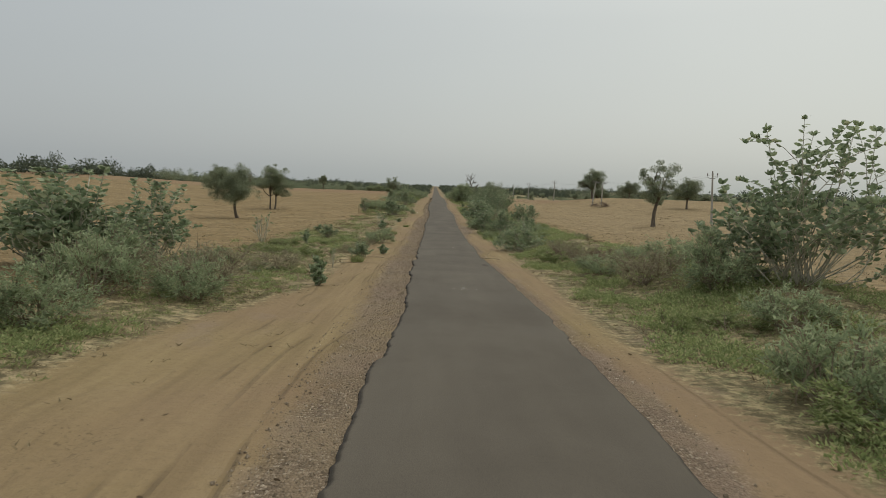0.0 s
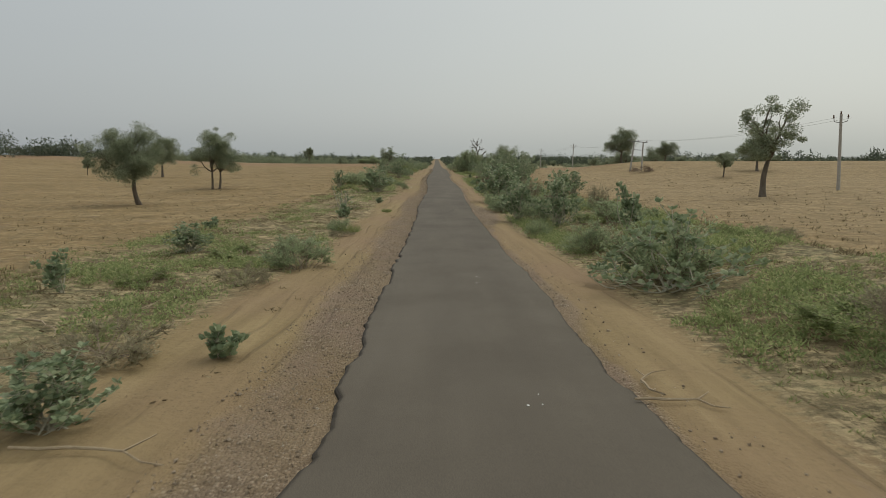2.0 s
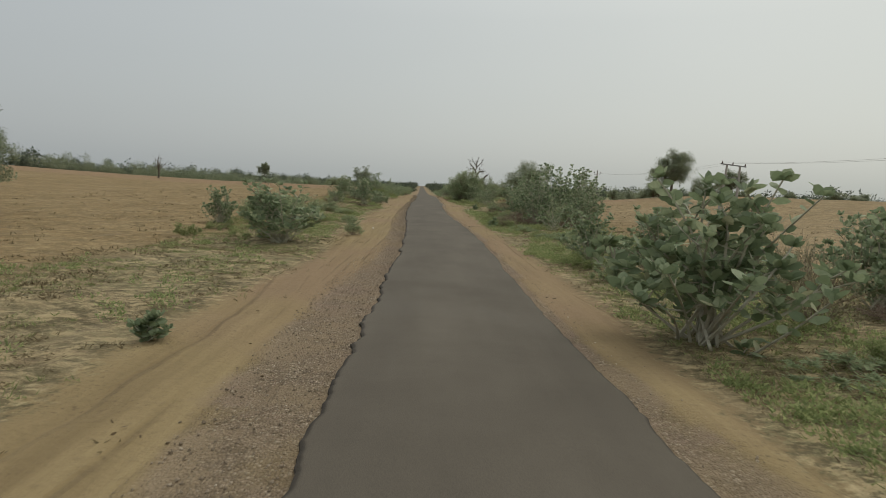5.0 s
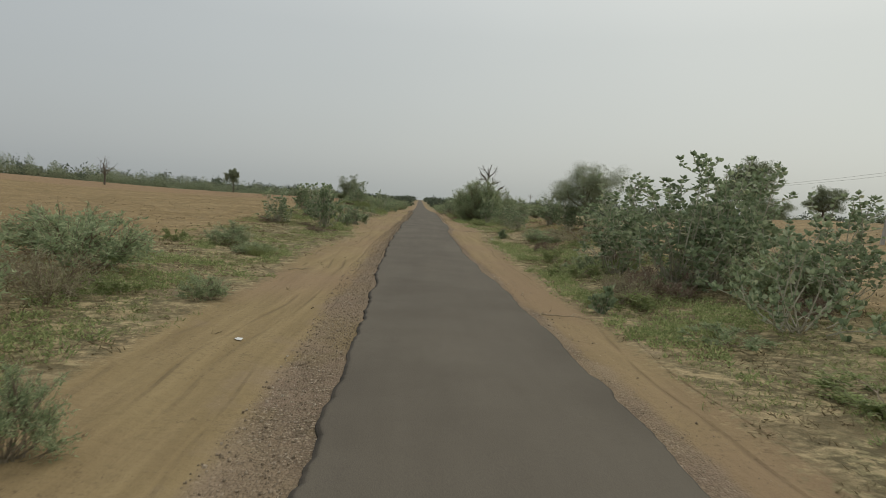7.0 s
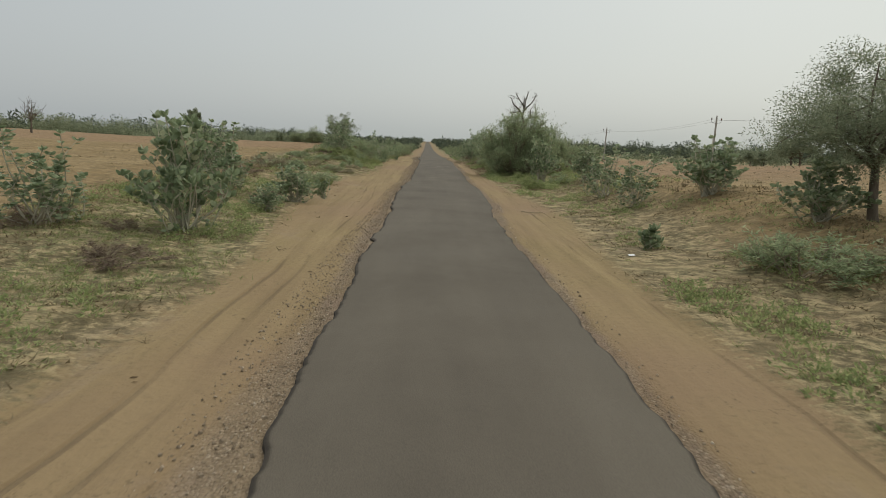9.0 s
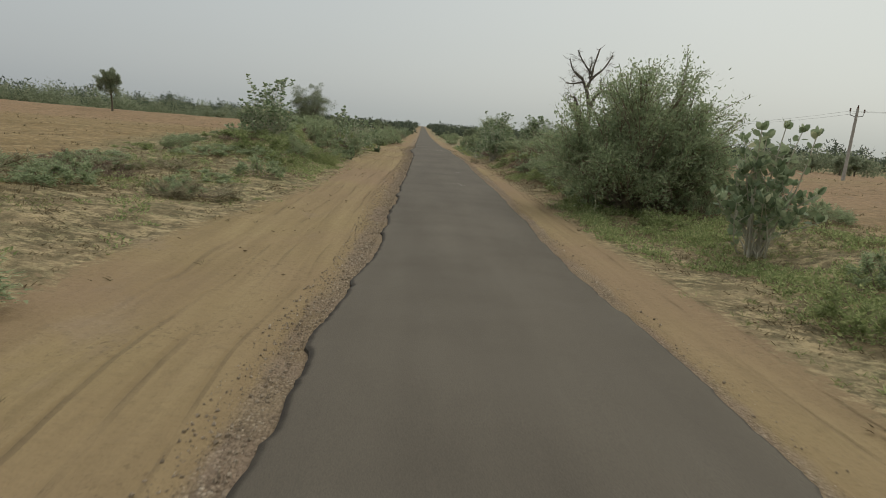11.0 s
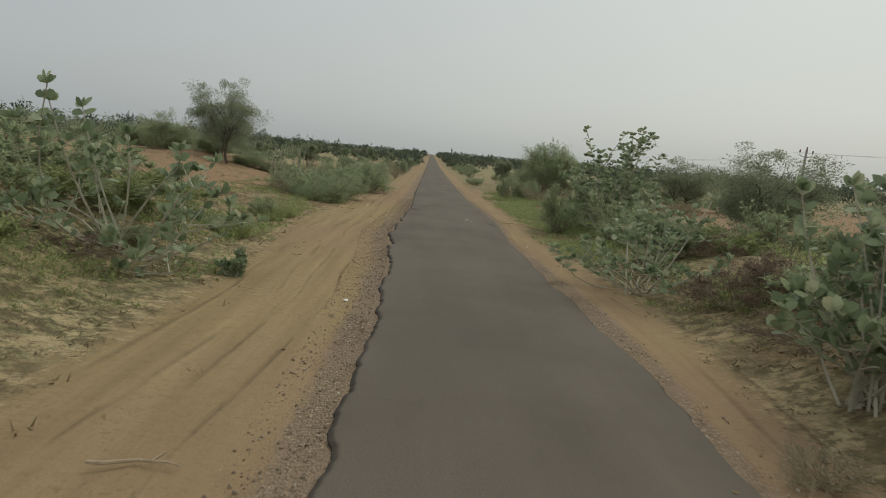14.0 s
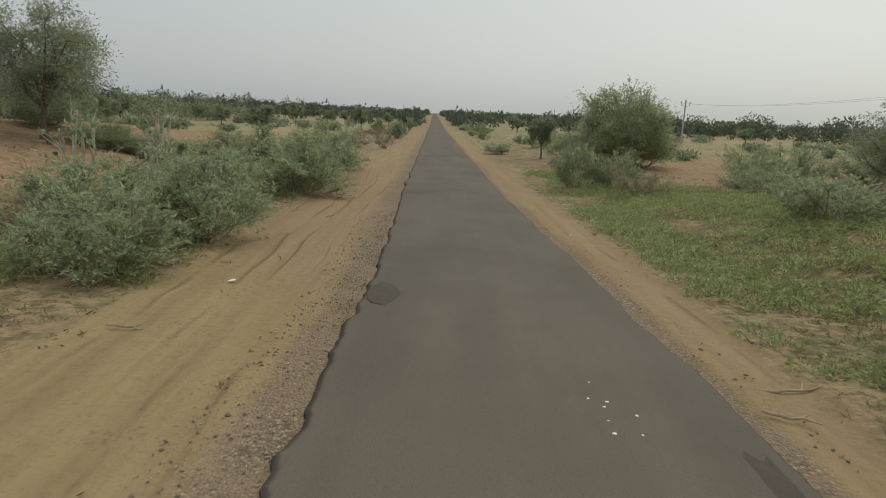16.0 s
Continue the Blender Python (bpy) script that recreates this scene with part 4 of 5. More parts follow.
def dead_tree():
    """A lopped tree: two bare leaning trunks, stubby limbs and a few brooms of twigs."""
    rng = np.random.default_rng(71)
    thing = new("dead_tree")
    V, F = [], []
    limbs = (
        ((0.02, -1.1), (0.0, 0.0), (0.06, 0.8), (0.08, 1.5), 0.19, 0.13),
        ((0.08, 1.5), (-0.12, 2.1), (-0.28, 2.5), (-0.55, 2.9), 0.12, 0.075),
        ((-0.55, 2.9), (-0.9, 3.1), (-1.15, 3.3), (-1.35, 3.7), 0.075, 0.03),
        ((-0.26, 2.4), (-0.05, 2.9), (0.0, 3.4), (0.25, 4.25), 0.10, 0.035),
        ((-0.04, 2.9), (0.2, 3.1), (0.6, 3.4), (1.0, 3.95), 0.08, 0.03),
        ((-0.05, 3.15), (-0.35, 3.4), (-0.6, 3.65), (-0.9, 4.05), 0.065, 0.025),
        ((-0.05, 2.8), (-0.2, 3.2), (-0.1, 3.6), (-0.15, 3.9), 0.05, 0.02),
        ((-0.5, 2.75), (-0.8, 2.7), (-1.1, 2.65), (-1.45, 2.68), 0.05, 0.02),
        ((0.08, 1.5), (0.22, 1.95), (0.38, 2.25), (0.7, 2.38), 0.11, 0.07),
        ((0.7, 2.38), (0.95, 2.35), (1.15, 2.4), (1.35, 2.45), 0.07, 0.04),
        ((0.6, 2.36), (0.58, 2.55), (0.52, 2.7), (0.54, 2.95), 0.06, 0.035),
        ((-0.04, 0.85), (-0.35, 1.25), (-0.6, 1.6), (-0.9, 2.08), 0.08, 0.06),
        ((-0.9, 2.08), (-1.0, 2.05), (-1.08, 2.1), (-1.15, 2.05), 0.05, 0.03),
        ((0.35, -1.1), (0.55, 0.1), (0.95, 0.8), (1.3, 1.45), 0.16, 0.11),
        ((1.28, 1.42), (1.5, 1.66), (1.7, 1.82), (1.95, 1.9), 0.108, 0.10),
    )
    for *pts, r0, r1 in limbs:
        depth = [rng.normal(0, 0.08) for _ in pts]
        depth[0] *= 0.2
        line = [Vector((x, d, z)) for (x, z), d in zip(pts, depth)]
        VL, FL = [], []
        bent = eased(line, 10)
        knots = [1 + 0.10 * rng.normal() * (0 < i < 10) for i in range(11)]
        tube(VL, FL, bent, [(r0 + (r1 - r0) * i / 10) * knots[i] for i in range(11)], 8)
        wood = "trunk" if pts[0][1] < 0 else "limb"
        link(wood, mesh_from(wood, VL, FL, True), BARK_DEAD, thing)
    brooms = ((1.95, 1.9, 0.5, 12, 0.6), (-1.35, 3.7, -0.4, 5, 0.35), (0.25, 4.2, 0.1, 5, 0.4), (1.0, 3.95, 0.4, 5, 0.3), (-0.9, 4.0, -0.4, 5, 0.35),
              (-0.9, 2.08, -0.5, 5, 0.25), (1.35, 2.45, 0.6, 5, 0.25), (-1.15, 3.3, -0.5, 6, 0.35), (0.1, 3.7, 0.2, 5, 0.3), (0.6, 3.4, 0.2, 4, 0.3))
    for x, z, lean, count, reach in brooms:
        for k in range(count * 2 // 3):
            tip = Vector((x + (lean + rng.normal(0, 0.6)) * reach * 0.8, rng.normal(0, 0.25), z + rng.uniform(0.1, 1.0) * reach * 0.8))
            tube(V, F, [Vector((x, 0, z)), (Vector((x, 0, z)) + tip) / 2 + Vector(rng.normal(0, 0.03, 3)), tip], [0.017, 0.010, 0.004], 5)
    base, way = [], []
    for *pts, r0, r1 in limbs[1:13]:
        for k in range(8):
            u = rng.uniform(0.15, 1.0)
            line = [np.array((x, 0.0, z)) for x, z in pts]
            p = along(line, u)
            out = np.array([rng.normal(0.35 * np.sign(p[0]), 0.55), rng.normal(0, 0.5), rng.normal(0.0, 0.45)])
            reach = rng.uniform(0.2, 0.55)
            twig = arc(rng, p, p + out * reach, 0.05, 3)
            tube(V, F, [Vector(q) for q in twig], [0.011, 0.009, 0.006, 0.004], 4)
            for m in range(5):
                q = along(twig, rng.uniform(0.3, 1.0))
                end = q + out * reach * 0.35 + rng.normal(0, 0.11, 3) + (0, 0, -0.05)
                tube(V, F, [Vector(q), Vector((q + end) / 2 + rng.normal(0, 0.015, 3)), Vector(end)], [0.007, 0.006, 0.003], 3)
                for b in range(3 if p[2] < 3.6 else 1):
                    base.append(q + (end - q) * rng.uniform(0.4, 1.0))
                    way.append(rng.normal(0, 1, 3))
    tagged(link("twigwork", mesh_from("twigwork", V, F, True), BARK_DEAD, thing), kind="stuff")
    link("withered_leaves", leaves_mesh("withered_leaves", base, way, 0.045, 0.02, rng, False, 0.1), LEAF_DRY, thing)
    return thing


lopped = dead_tree()
lopped.matrix_basis = pose(7.9, 141.0, ground_z(7.9, 141.0) + 1.05, 0, 0, -10) @ Matrix.Diagonal((0.9, 1, 1.14, 1))
tagged(lopped, "lopped bare tree with stubby grey limbs on the bank", "tree")

plant("tree_bare", -54, 172, 4.0, 5.4, "thin nearly bare tree on the crest of the field", "tree", "thorn trees in the fields")

# ---- power line ----


def pole(x, y, h, lean=0.0):
    """A concrete pole with a steel V crossarm and three insulators."""
    thing = new("power_pole")
    V, F = [], []
    for z0, z1, r0, r1 in ((-0.3, h, 0.13, 0.085),):
        tube(V, F, [(0, 0, z0), (0, 0, (z0 + z1) / 2), (0, 0, z1)], [r0, (r0 + r1) / 2, r1], 8)
    link("shaft", mesh_from("shaft", V, F), CONCRETE, thing)
    V, F = [], []
    tube(V, F, [(-0.55, 0, h - 0.25), (-0.5, 0, h - 0.5), (0, 0, h - 0.62), (0.5, 0, h - 0.5), (0.55, 0, h - 0.25)], [0.035] * 5, 4)
    arm = link("crossarm", mesh_from("crossarm", V, F), STEEL, thing)
    for px, pz in ((-0.55, h - 0.25), (0.55, h - 0.25), (0, h)):
        V, F = [], []
        tube(V, F, [(px, 0, pz), (px, 0, pz + 0.08), (px, 0, pz + 0.1), (px, 0, pz + 0.2), (px, 0, pz + 0.22)], [0.05, 0.07, 0.045, 0.06, 0.02], 6)
        link("insulator", mesh_from("insulator", V, F), PORCELAIN, arm)
    thing.matrix_basis = pose(x, y, ground_z(x, y), 0, lean, 4)
    return tagged(thing, "grey concrete power pole with a V-shaped crossarm", "pole", "power poles across the fields")


def twin_pole(x, y, h):
    """Two poles joined by a crossbar on top."""
    thing = new("twin_power_pole")
    for s in (-0.75, 0.75):
        V, F = [], []
        tube(V, F, [(s * 1.15, 0, -0.3), (s, 0, h / 2), (s * 0.9, 0, h)], [0.13, 0.11, 0.09], 8)
        link("shaft", mesh_from("shaft", V, F), CONCRETE, thing)
    V, F = [], []
    tube(V, F, [(-1.3, 0, h), (0, 0, h), (1.3, 0, h)], [0.07] * 3, 4)
    tube(V, F, [(-0.7, 0, h * 0.72), (0.7, 0, h * 0.72)], [0.045] * 2, 4)
    bar = link("crossbar", mesh_from("crossbar", V, F), STEEL, thing)
    for s in (-1.2, -0.1, 1.2):
        V, F = [], []
        tube(V, F, [(s, 0, h + 0.05), (s, 0, h + 0.12), (s, 0, h + 0.2), (s, 0, h + 0.28)], [0.05, 0.07, 0.05, 0.03], 6)
        link("insulator", mesh_from("insulator", V, F), PORCELAIN, bar)
    thing.matrix_basis = pose(x, y, ground_z(x, y), 0, 4, 10)
    return tagged(thing, "twin concrete power pole joined by a steel crossbar", "pole")


POLES = ((28.6, 55.8, 5.4, -3.0), (30.0, 152.0, 5.2, 1.0), (29.0, 190.0, 5.2, 2.0), (30, 236, 5.2, 0.0), (31, 290, 5.4, 1.0))
for px_, py_, ph_, lean_ in POLES:
    pole(px_, py_, ph_, lean_)
twin_pole(27.5, 99, 4.0)


def wire(a, b, sag):
    pts = [Vector(a).lerp(Vector(b), i / 10) - Vector((0, 0, sag * 4 * (i / 10) * (1 - i / 10))) for i in range(11)]
    V, F = [], []
    tube(V, F, pts, [0.008] * 11, 3)
    tagged(link("power_line_wire", mesh_from("power_line_wire", V, F), STEEL), "thin grey overhead wire between the poles", "wire", "overhead wires")


for off in (-0.55, 0.55):
    stops = [(28.6, 55.8, 5.15), (27.5, 99, 4.2), (30.0, 152.0, 4.95), (29.0, 190.0, 4.95), (30, 236, 4.95)]
    for (xa, ya, ha), (xb, yb, hb) in zip(stops, stops[1:]):
        wire((xa + off, ya, ground_z(xa, ya) + ha), (xb + off, yb, ground_z(xb, yb) + hb), 0.6)

# ---- woods and scrub far off ----


def clumps(name, spots, label, category, mat, per=46, size=0.5):
    """Many loose leaf clumps in one mesh: rows of x, y, height, spread."""
    rng = np.random.default_rng(len(spots))
    base, way = [], []
    for x, y, h, w in spots:
        p = rng.normal(0, 1, (per, 3))
        p = p / np.linalg.norm(p, axis=1, keepdims=True) * rng.uniform(0.35, 1, (per, 1))
        q = p * np.array([w / 2, w / 2, h / 2]) + np.array([x, y, ground_z(x, y) + h / 2])
        base.append(q)
        way.append(p + rng.normal(0, 0.6, (per, 3)))
    me = leaves_mesh(name, np.concatenate(base), np.concatenate(way), size, size * 0.6, rng, False, 0.2)
    tagged(link(name, me, mat), label, category, kind="stuff")


rng = np.random.default_rng(81)
belt = []
for k in range(420):
    u = rng.uniform(0, 1)
    y = 30 + 360 * u
    belt.append((-150 + 0.30 * (y - 40) + rng.normal(0, 6), y, 2.4 + 4.2 * rng.uniform() ** 2.2, rng.uniform(2.5, 6.0)))
clumps("left_woods", belt, "dark line of scrub along the crest of the brown field", "woods", LEAF_FAR, 130, 0.62)
belt = []
for k in range(420):
    y = 20 + 380 * rng.uniform(0, 1)
    belt.append((165 - 0.32 * (y - 20) + rng.normal(0, 8), y, 2.2 + 4.0 * rng.uniform() ** 2.2, rng.uniform(2.5, 6.0)))
clumps("right_woods", belt, "dark line of scrub beyond the dry field", "woods", LEAF_FAR, 130, 0.62)
belt = []
for k in range(900):
    y = 330 + 900 * rng.uniform(0, 1) ** 1.6
    x = rng.normal(0, 1) * (60 + 0.35 * y)
    if abs(x) > 6:
        belt.append((x, y, rng.uniform(1.5, 4.2), rng.uniform(3, 8)))
for k in range(340):
    y = 285 + 520 * rng.uniform() ** 1.5
    x = (-1 if k % 2 else 1) * (4.5 + rng.uniform() ** 1.6 * (18 + 0.16 * y))
    belt.append((x, y, rng.uniform(1.6, 4.4), rng.uniform(2.2, 5.5)))
clumps("distant_woods", belt, "distant scrub and scattered trees towards the horizon", "woods", LEAF_FAR, 60, 0.9)

belt = []
for k in range(190):
    u = rng.uniform()
    belt.append((-84 + 50 * u + rng.normal(0, 3), 186 + 78 * u + rng.normal(0, 3), 1.8 + 3.2 * rng.uniform() ** 1.6, rng.uniform(2.0, 4.5)))
for k in range(60):
    u = rng.uniform()
    belt.append((40 + 34 * u + rng.normal(0, 2), 196 - 22 * u + rng.normal(0, 3), 1.4 + 2.6 * rng.uniform() ** 1.6, rng.uniform(2.0, 4)))
for k in range(80):
    s = -1 if k % 5 < 3 else 1
    belt.append((s * rng.uniform(12, 56), rng.uniform(188, 268), 0.5 + 1.0 * rng.uniform() ** 1.5, rng.uniform(1.2, 3.0)))
clumps("field_hedge", belt, "dark green hedge of scrub at the end of the fields", "hedge", LEAF_TREE, 190, 0.32)

# scrub along the road past the fields
for k in range(54):
    y = rng.uniform(178, 330)
    s = -1 if k % 2 else 1
    x = s * rng.uniform(3.6, 8.5)
    h = rng.uniform(0.7, 1.9)
    key = ("fine_mid", "milk_dome", "fine_low", "dry_mid")[k % 4]
    plant(key, x, y, rng.uniform(1.4, 2.6), h, {"f": "low feathery green bush beside the far road", "m": "rounded milkweed shrub beside the far road", "d": "dry brownish bush beside the far road"}[key[0]],
          "bush", "bushes along the far road")
# young trees standing in the far fields
placed = []
while len(placed) < 84:
    x, y = rng.uniform(-95, 95), rng.uniform(203, 400)
    if abs(x) > 9 and all((x - a) ** 2 + (y - b) ** 2 > 60 for a, b in placed):
        placed.append((x, y))
        plant("tree_far", x, y, rng.uniform(2.2, 3.8), rng.uniform(2.4, 3.8),
              "small dark thorn tree in the far field", "tree", "trees in the far fields")
# dark round trees along the ridge beyond the dry field
for x, y, w, h in ((41.8, 180, 3.2, 3.0), (45.9, 181, 2.6, 2.4), (48.8, 180, 3.0, 2.6), (52.0, 182, 3.6, 2.8), (62.7, 137, 4.0, 2.8), (57.0, 139, 3.0, 2.4), (68.0, 138, 3.6, 2.6), (49.0, 138, 3.2, 2.2)):
    plant("tree_far", x, y, w, h, "low dark thorn tree on the ridge of the field", "tree", "trees in the far fields")
# banks on both sides of the rise
for k in range(150):
    s = -1 if k % 5 < 2 else 1
    y = rng.uniform(120, 152) if s < 0 else rng.uniform(121, 158)
    x = s * (rng.uniform(5.4, 11.5) if s < 0 else rng.uniform(3.9, 10.5))
    key = ("brown_low", "scrub", "dry_low", "brown_low", "fine_low", "scrub", "brown_low", "scrub_b")[k % 8] if s > 0 else ("scrub", "fine_low", "scrub_b", "dry_low", "scrub", "brown_low")[k % 6]
    plant(key, x, y, rng.uniform(1.2, 2.4), rng.uniform(0.22, 0.5) if s < 0 else rng.uniform(0.35, 0.75),
          {"f": "low green bush on the sandy bank", "s": "low spreading green bush on the sandy bank", "d": "low dry bush on the sandy bank", "b": "withered brown bush on the sandy bank",
           "m": "rounded milkweed shrub on the sandy bank"}[key[0]], "bush", "bushes on the banks")
# low growth along both verges
for k in range(130):
    s = -1 if k % 3 == 0 else 1
    if s > 0:
        y, x = rng.uniform(-6, 120), rng.uniform(3.5, 7.6)
    else:
        lo, hi = ((-6, 12), (14, 28), (64, 86), (94, 114), (172, 184))[(k // 3) % 5]
        y, x = rng.uniform(lo, hi), -rng.uniform(5.0, 10.0)
    if s > 0 and 86 < y < 119 and k % 4:
        continue
    key = ("scrub", "scrub_b", "scrub", "scrub_b", "brown_low")[k % 5]
    plant(key, x, y, rng.uniform(0.9, 2.1), rng.uniform(0.2, 0.55),
          "withered brown bush on the verge" if key[0] == "b" else "low spreading green bush on the verge", "bush", "low growth along the verges")

# ---- ground cover ----


def scatter(name, count, lo, hi, pick, label, category, mat, seed, h, wide, blades, spread, near=2.7):
    """Small blades or stalks over the verges, in patches."""
    r = np.random.default_rng(seed)
    base, way = [], []
    tries = 0
    while len(base) < count * blades and tries < count * 30:
        tries += 1
        y = r.uniform(lo, hi)
        s = -1 if r.uniform() < 0.5 else 1
        d = r.uniform(near, 11.5)
        x = s * d
        if r.uniform() > pick(x, y):
            continue
        z = ground_z(x, y)
        for b in range(blades):
            base.append((x + r.normal(0, spread), y + r.normal(0, spread), z + (0.012 if h[1] < 0.1 else -0.005)))
            way.append((r.normal(0, 0.55), r.normal(0, 0.55), h[1]))
    me = leaves_mesh(name, base, way, h[0], wide, r, mat is LITTER, 0.1)
    tagged(link(name, me, mat), label, category, kind="stuff")


def verge_share(x, y):
    d = abs(x)
    start = sand_limit(x, y) + 0.1
    return smooth(start - 0.3, start + 1.0, d) * (1 - smooth(8.0, 11.0, d))


def green_share(x, y):
    n = noise.noise(Vector((x * 0.45, y * 0.45, 6)))
    carpet = 0.5 * bump(y, 168, 14) * smooth(3, 4.5, x) + 0.2 * bump(y, 0, 12) + 0.45 * bump(y, 41, 12) * smooth(2, 3, x) + 0.3 * bump(y, 99, 12) * smooth(3, 4, -x)
    return verge_share(x, y) * lushness(x, y) * smooth(-0.12, 0.25, n + carpet)


def litter_share(x, y):
    n = noise.noise(Vector((x * 0.8, y * 0.5, 31)))
    return (0.10 + 0.9 * smooth(0.0, 0.4, n)) * (1 - smooth(5.0, 9.0, abs(x)))


def straw_share(x, y):
    n = noise.noise(Vector((x * 0.6, y * 0.6, 16)))
    return 0.015 + verge_share(x, y) * smooth(-0.25, 0.3, n)


scatter("verge_grass", 30000, -8, 180, green_share, "short green grass in patches on the verge", "grass", BLADE, 91, (0.08, 0.6), 0.015, 9, 0.055)
scatter("verge_straw", 30000, -8, 180, straw_share, "dry straw strewn on the sandy verge", "straw", STRAW, 92, (0.085, 0.35), 0.018, 6, 0.06)
scatter("leaf_litter", 450, -8, 180, litter_share, "dead brown leaves and bits of twig on the sand", "litter", LITTER, 93, (0.07, 0.06), 0.022, 2, 0.10, 1.9)


def bank_share(x, y):
    return smooth(2.4, 3.2, x) * (1 - smooth(6.0, 8.0, x)) * bump(y, 134, 16)


scatter("bank_litter", 10000, 120, 150, bank_share, "dead leaves and broken twigs on the scrubby bank", "litter", LITTER, 95, (0.055, 0.12), 0.014, 3, 0.09)


def field_stubble(count, seed):
    """Dry stubble tufts over the fields beside the verges."""
    r = np.random.default_rng(seed)
    base, way = [], []
    for k in range(count):
        d = 7.5 + 24 * r.uniform() ** 2.2
        x, y = d * (-1 if r.uniform() < 0.45 else 1), r.uniform(-4, 186)
        if noise.noise(Vector((x * 0.3, y * 0.5, 61))) < -0.05:
            continue
        z = ground_z(x, y)
        for b in range(5):
            base.append((x + r.normal(0, 0.09), y + r.normal(0, 0.09), z - 0.01))
            way.append((r.normal(0, 0.5), r.normal(0, 0.5), 0.7))
    me = leaves_mesh("field_stubble", base, way, 0.12, 0.035, r, False, 0.1)
    tagged(link("field_stubble", me, STRAW), "short dry stubble scattered over the bare field", "stubble", kind="stuff")


field_stubble(14000, 97)


def weeds(name, count, seed):
    """Knee-high green weeds crowding the verges in patches."""
    r = np.random.default_rng(seed)
    base, way = [], []
    made = tries = 0
    while made < count and tries < count * 40:
        tries += 1
        y = r.uniform(-8, 186)
        side = -1 if r.uniform() < 0.42 else 1
        d = r.uniform(2.7, 10.5)
        x = side * d
        if side > 0:
            lim = sand_limit(side, y)
            share = smooth(lim + 0.1, lim + 0.9, d) * (1 - smooth(6.5, 9.5, d)) * (0.75 + 0.4 * bump(y, 0, 12) - 0.65 * bump(y, 101, 20) - 0.1 * bump(y, 138, 16))
        else:
            lim = sand_limit(side, y)
            share = smooth(lim + 0.1, lim + 1.1, d) * (1 - smooth(7.5, 10.5, d)) * (0.12 + 0.8 * bump(y, 0, 13) + 0.8 * bump(y, 24, 11) + 0.6 * bump(y, 76, 11) + 0.55 * bump(y, 104, 12)
                                                                       + 0.7 * bump(y, 142, 21) + 1.0 * bump(y, 154, 7) + 1.0 * bump(y, 171, 16))
            share *= 1 - smooth(5.4, 6.4, d) * bump(y, 163, 9)
        n = noise.noise(Vector((x * 0.5, y * 0.35, 44)))
        if r.uniform() > share * smooth(-0.12, 0.28, n + 0.1 * bump(y, 0, 12) + 0.35 * bump(y, 168, 14)):
            continue
        made += 1
        tall, wide = (0.06 + 0.26 * r.uniform() ** 1.8) * (1 + 0.6 * max(0.0, n)), r.uniform(0.10, 0.30)
        z = ground_z(x, y)
        m = 40
        a, q = r.uniform(0, 6.283, m), np.sqrt(r.uniform(0, 1, m)) * wide
        hgt = tall * (1 - (q / wide) ** 2 * 0.6) * r.uniform(0.15, 1.0, m)
        base.append(np.stack([x + np.cos(a) * q, y + np.sin(a) * q, z + hgt - 0.02], 1))
        way.append(np.stack([np.cos(a) * 0.7, np.sin(a) * 0.7, np.ones(m) * 0.7], 1) + r.normal(0, 0.4, (m, 3)))
    me = leaves_mesh(name, np.concatenate(base), np.concatenate(way), 0.062, 0.034, r, False, 0.2)
    tagged(link(name, me, LEAF_WEED), "knee-high green weeds crowding the sandy verge", "weeds", kind="stuff")


weeds("verge_weeds", 13000, 94)


def stones(name, count, side, seed):
    """Crushed stone strewn beside the asphalt."""
    r = np.random.default_rng(seed)
    V, F = [], []
    for k in range(count):
        y = r.uniform(-7, 172)
        e = edge(EDGE_LEFT, y) if side < 0 else edge(EDGE_RIGHT, y)
        reach = 0.75 + 0.5 * noise.noise(Vector((21.0, y * 0.05, 2))) if side < 0 else 0.4
        x = e + side * (0.02 + max(reach, 0.3) * (1.4 - 0.65 * smooth(72, 86, y) + 0.3 * smooth(150, 162, y)) * r.uniform() ** 1.35)
        s = 0.006 + 0.017 * r.uniform() ** 5
        c = Vector((x, y, ground_z(x, y) + s * 0.3))
        rot = Euler(r.uniform(0, 6, 3)).to_matrix()
        q = len(V)
        for p in ((1, 0, 0), (-1, 0, 0), (0, 1, 0), (0, -1, 0), (0, 0, 0.8), (0, 0, -0.8)):
            V.append(c + rot @ Vector(p) * s * r.uniform(0.7, 1.3))
        F += [(q + a, q + b, q + d) for a, b, d in ((0, 2, 4), (2, 1, 4), (1, 3, 4), (3, 0, 4), (2, 0, 5), (1, 2, 5), (3, 1, 5), (0, 3, 5))]
    tagged(link(name, mesh_from(name, V, F), STONE), "loose crushed stone beside the broken asphalt edge", "gravel", kind="stuff")


stones("gravel_left", 44000, -1, 101)
stones("gravel_right", 5000, 1, 102)


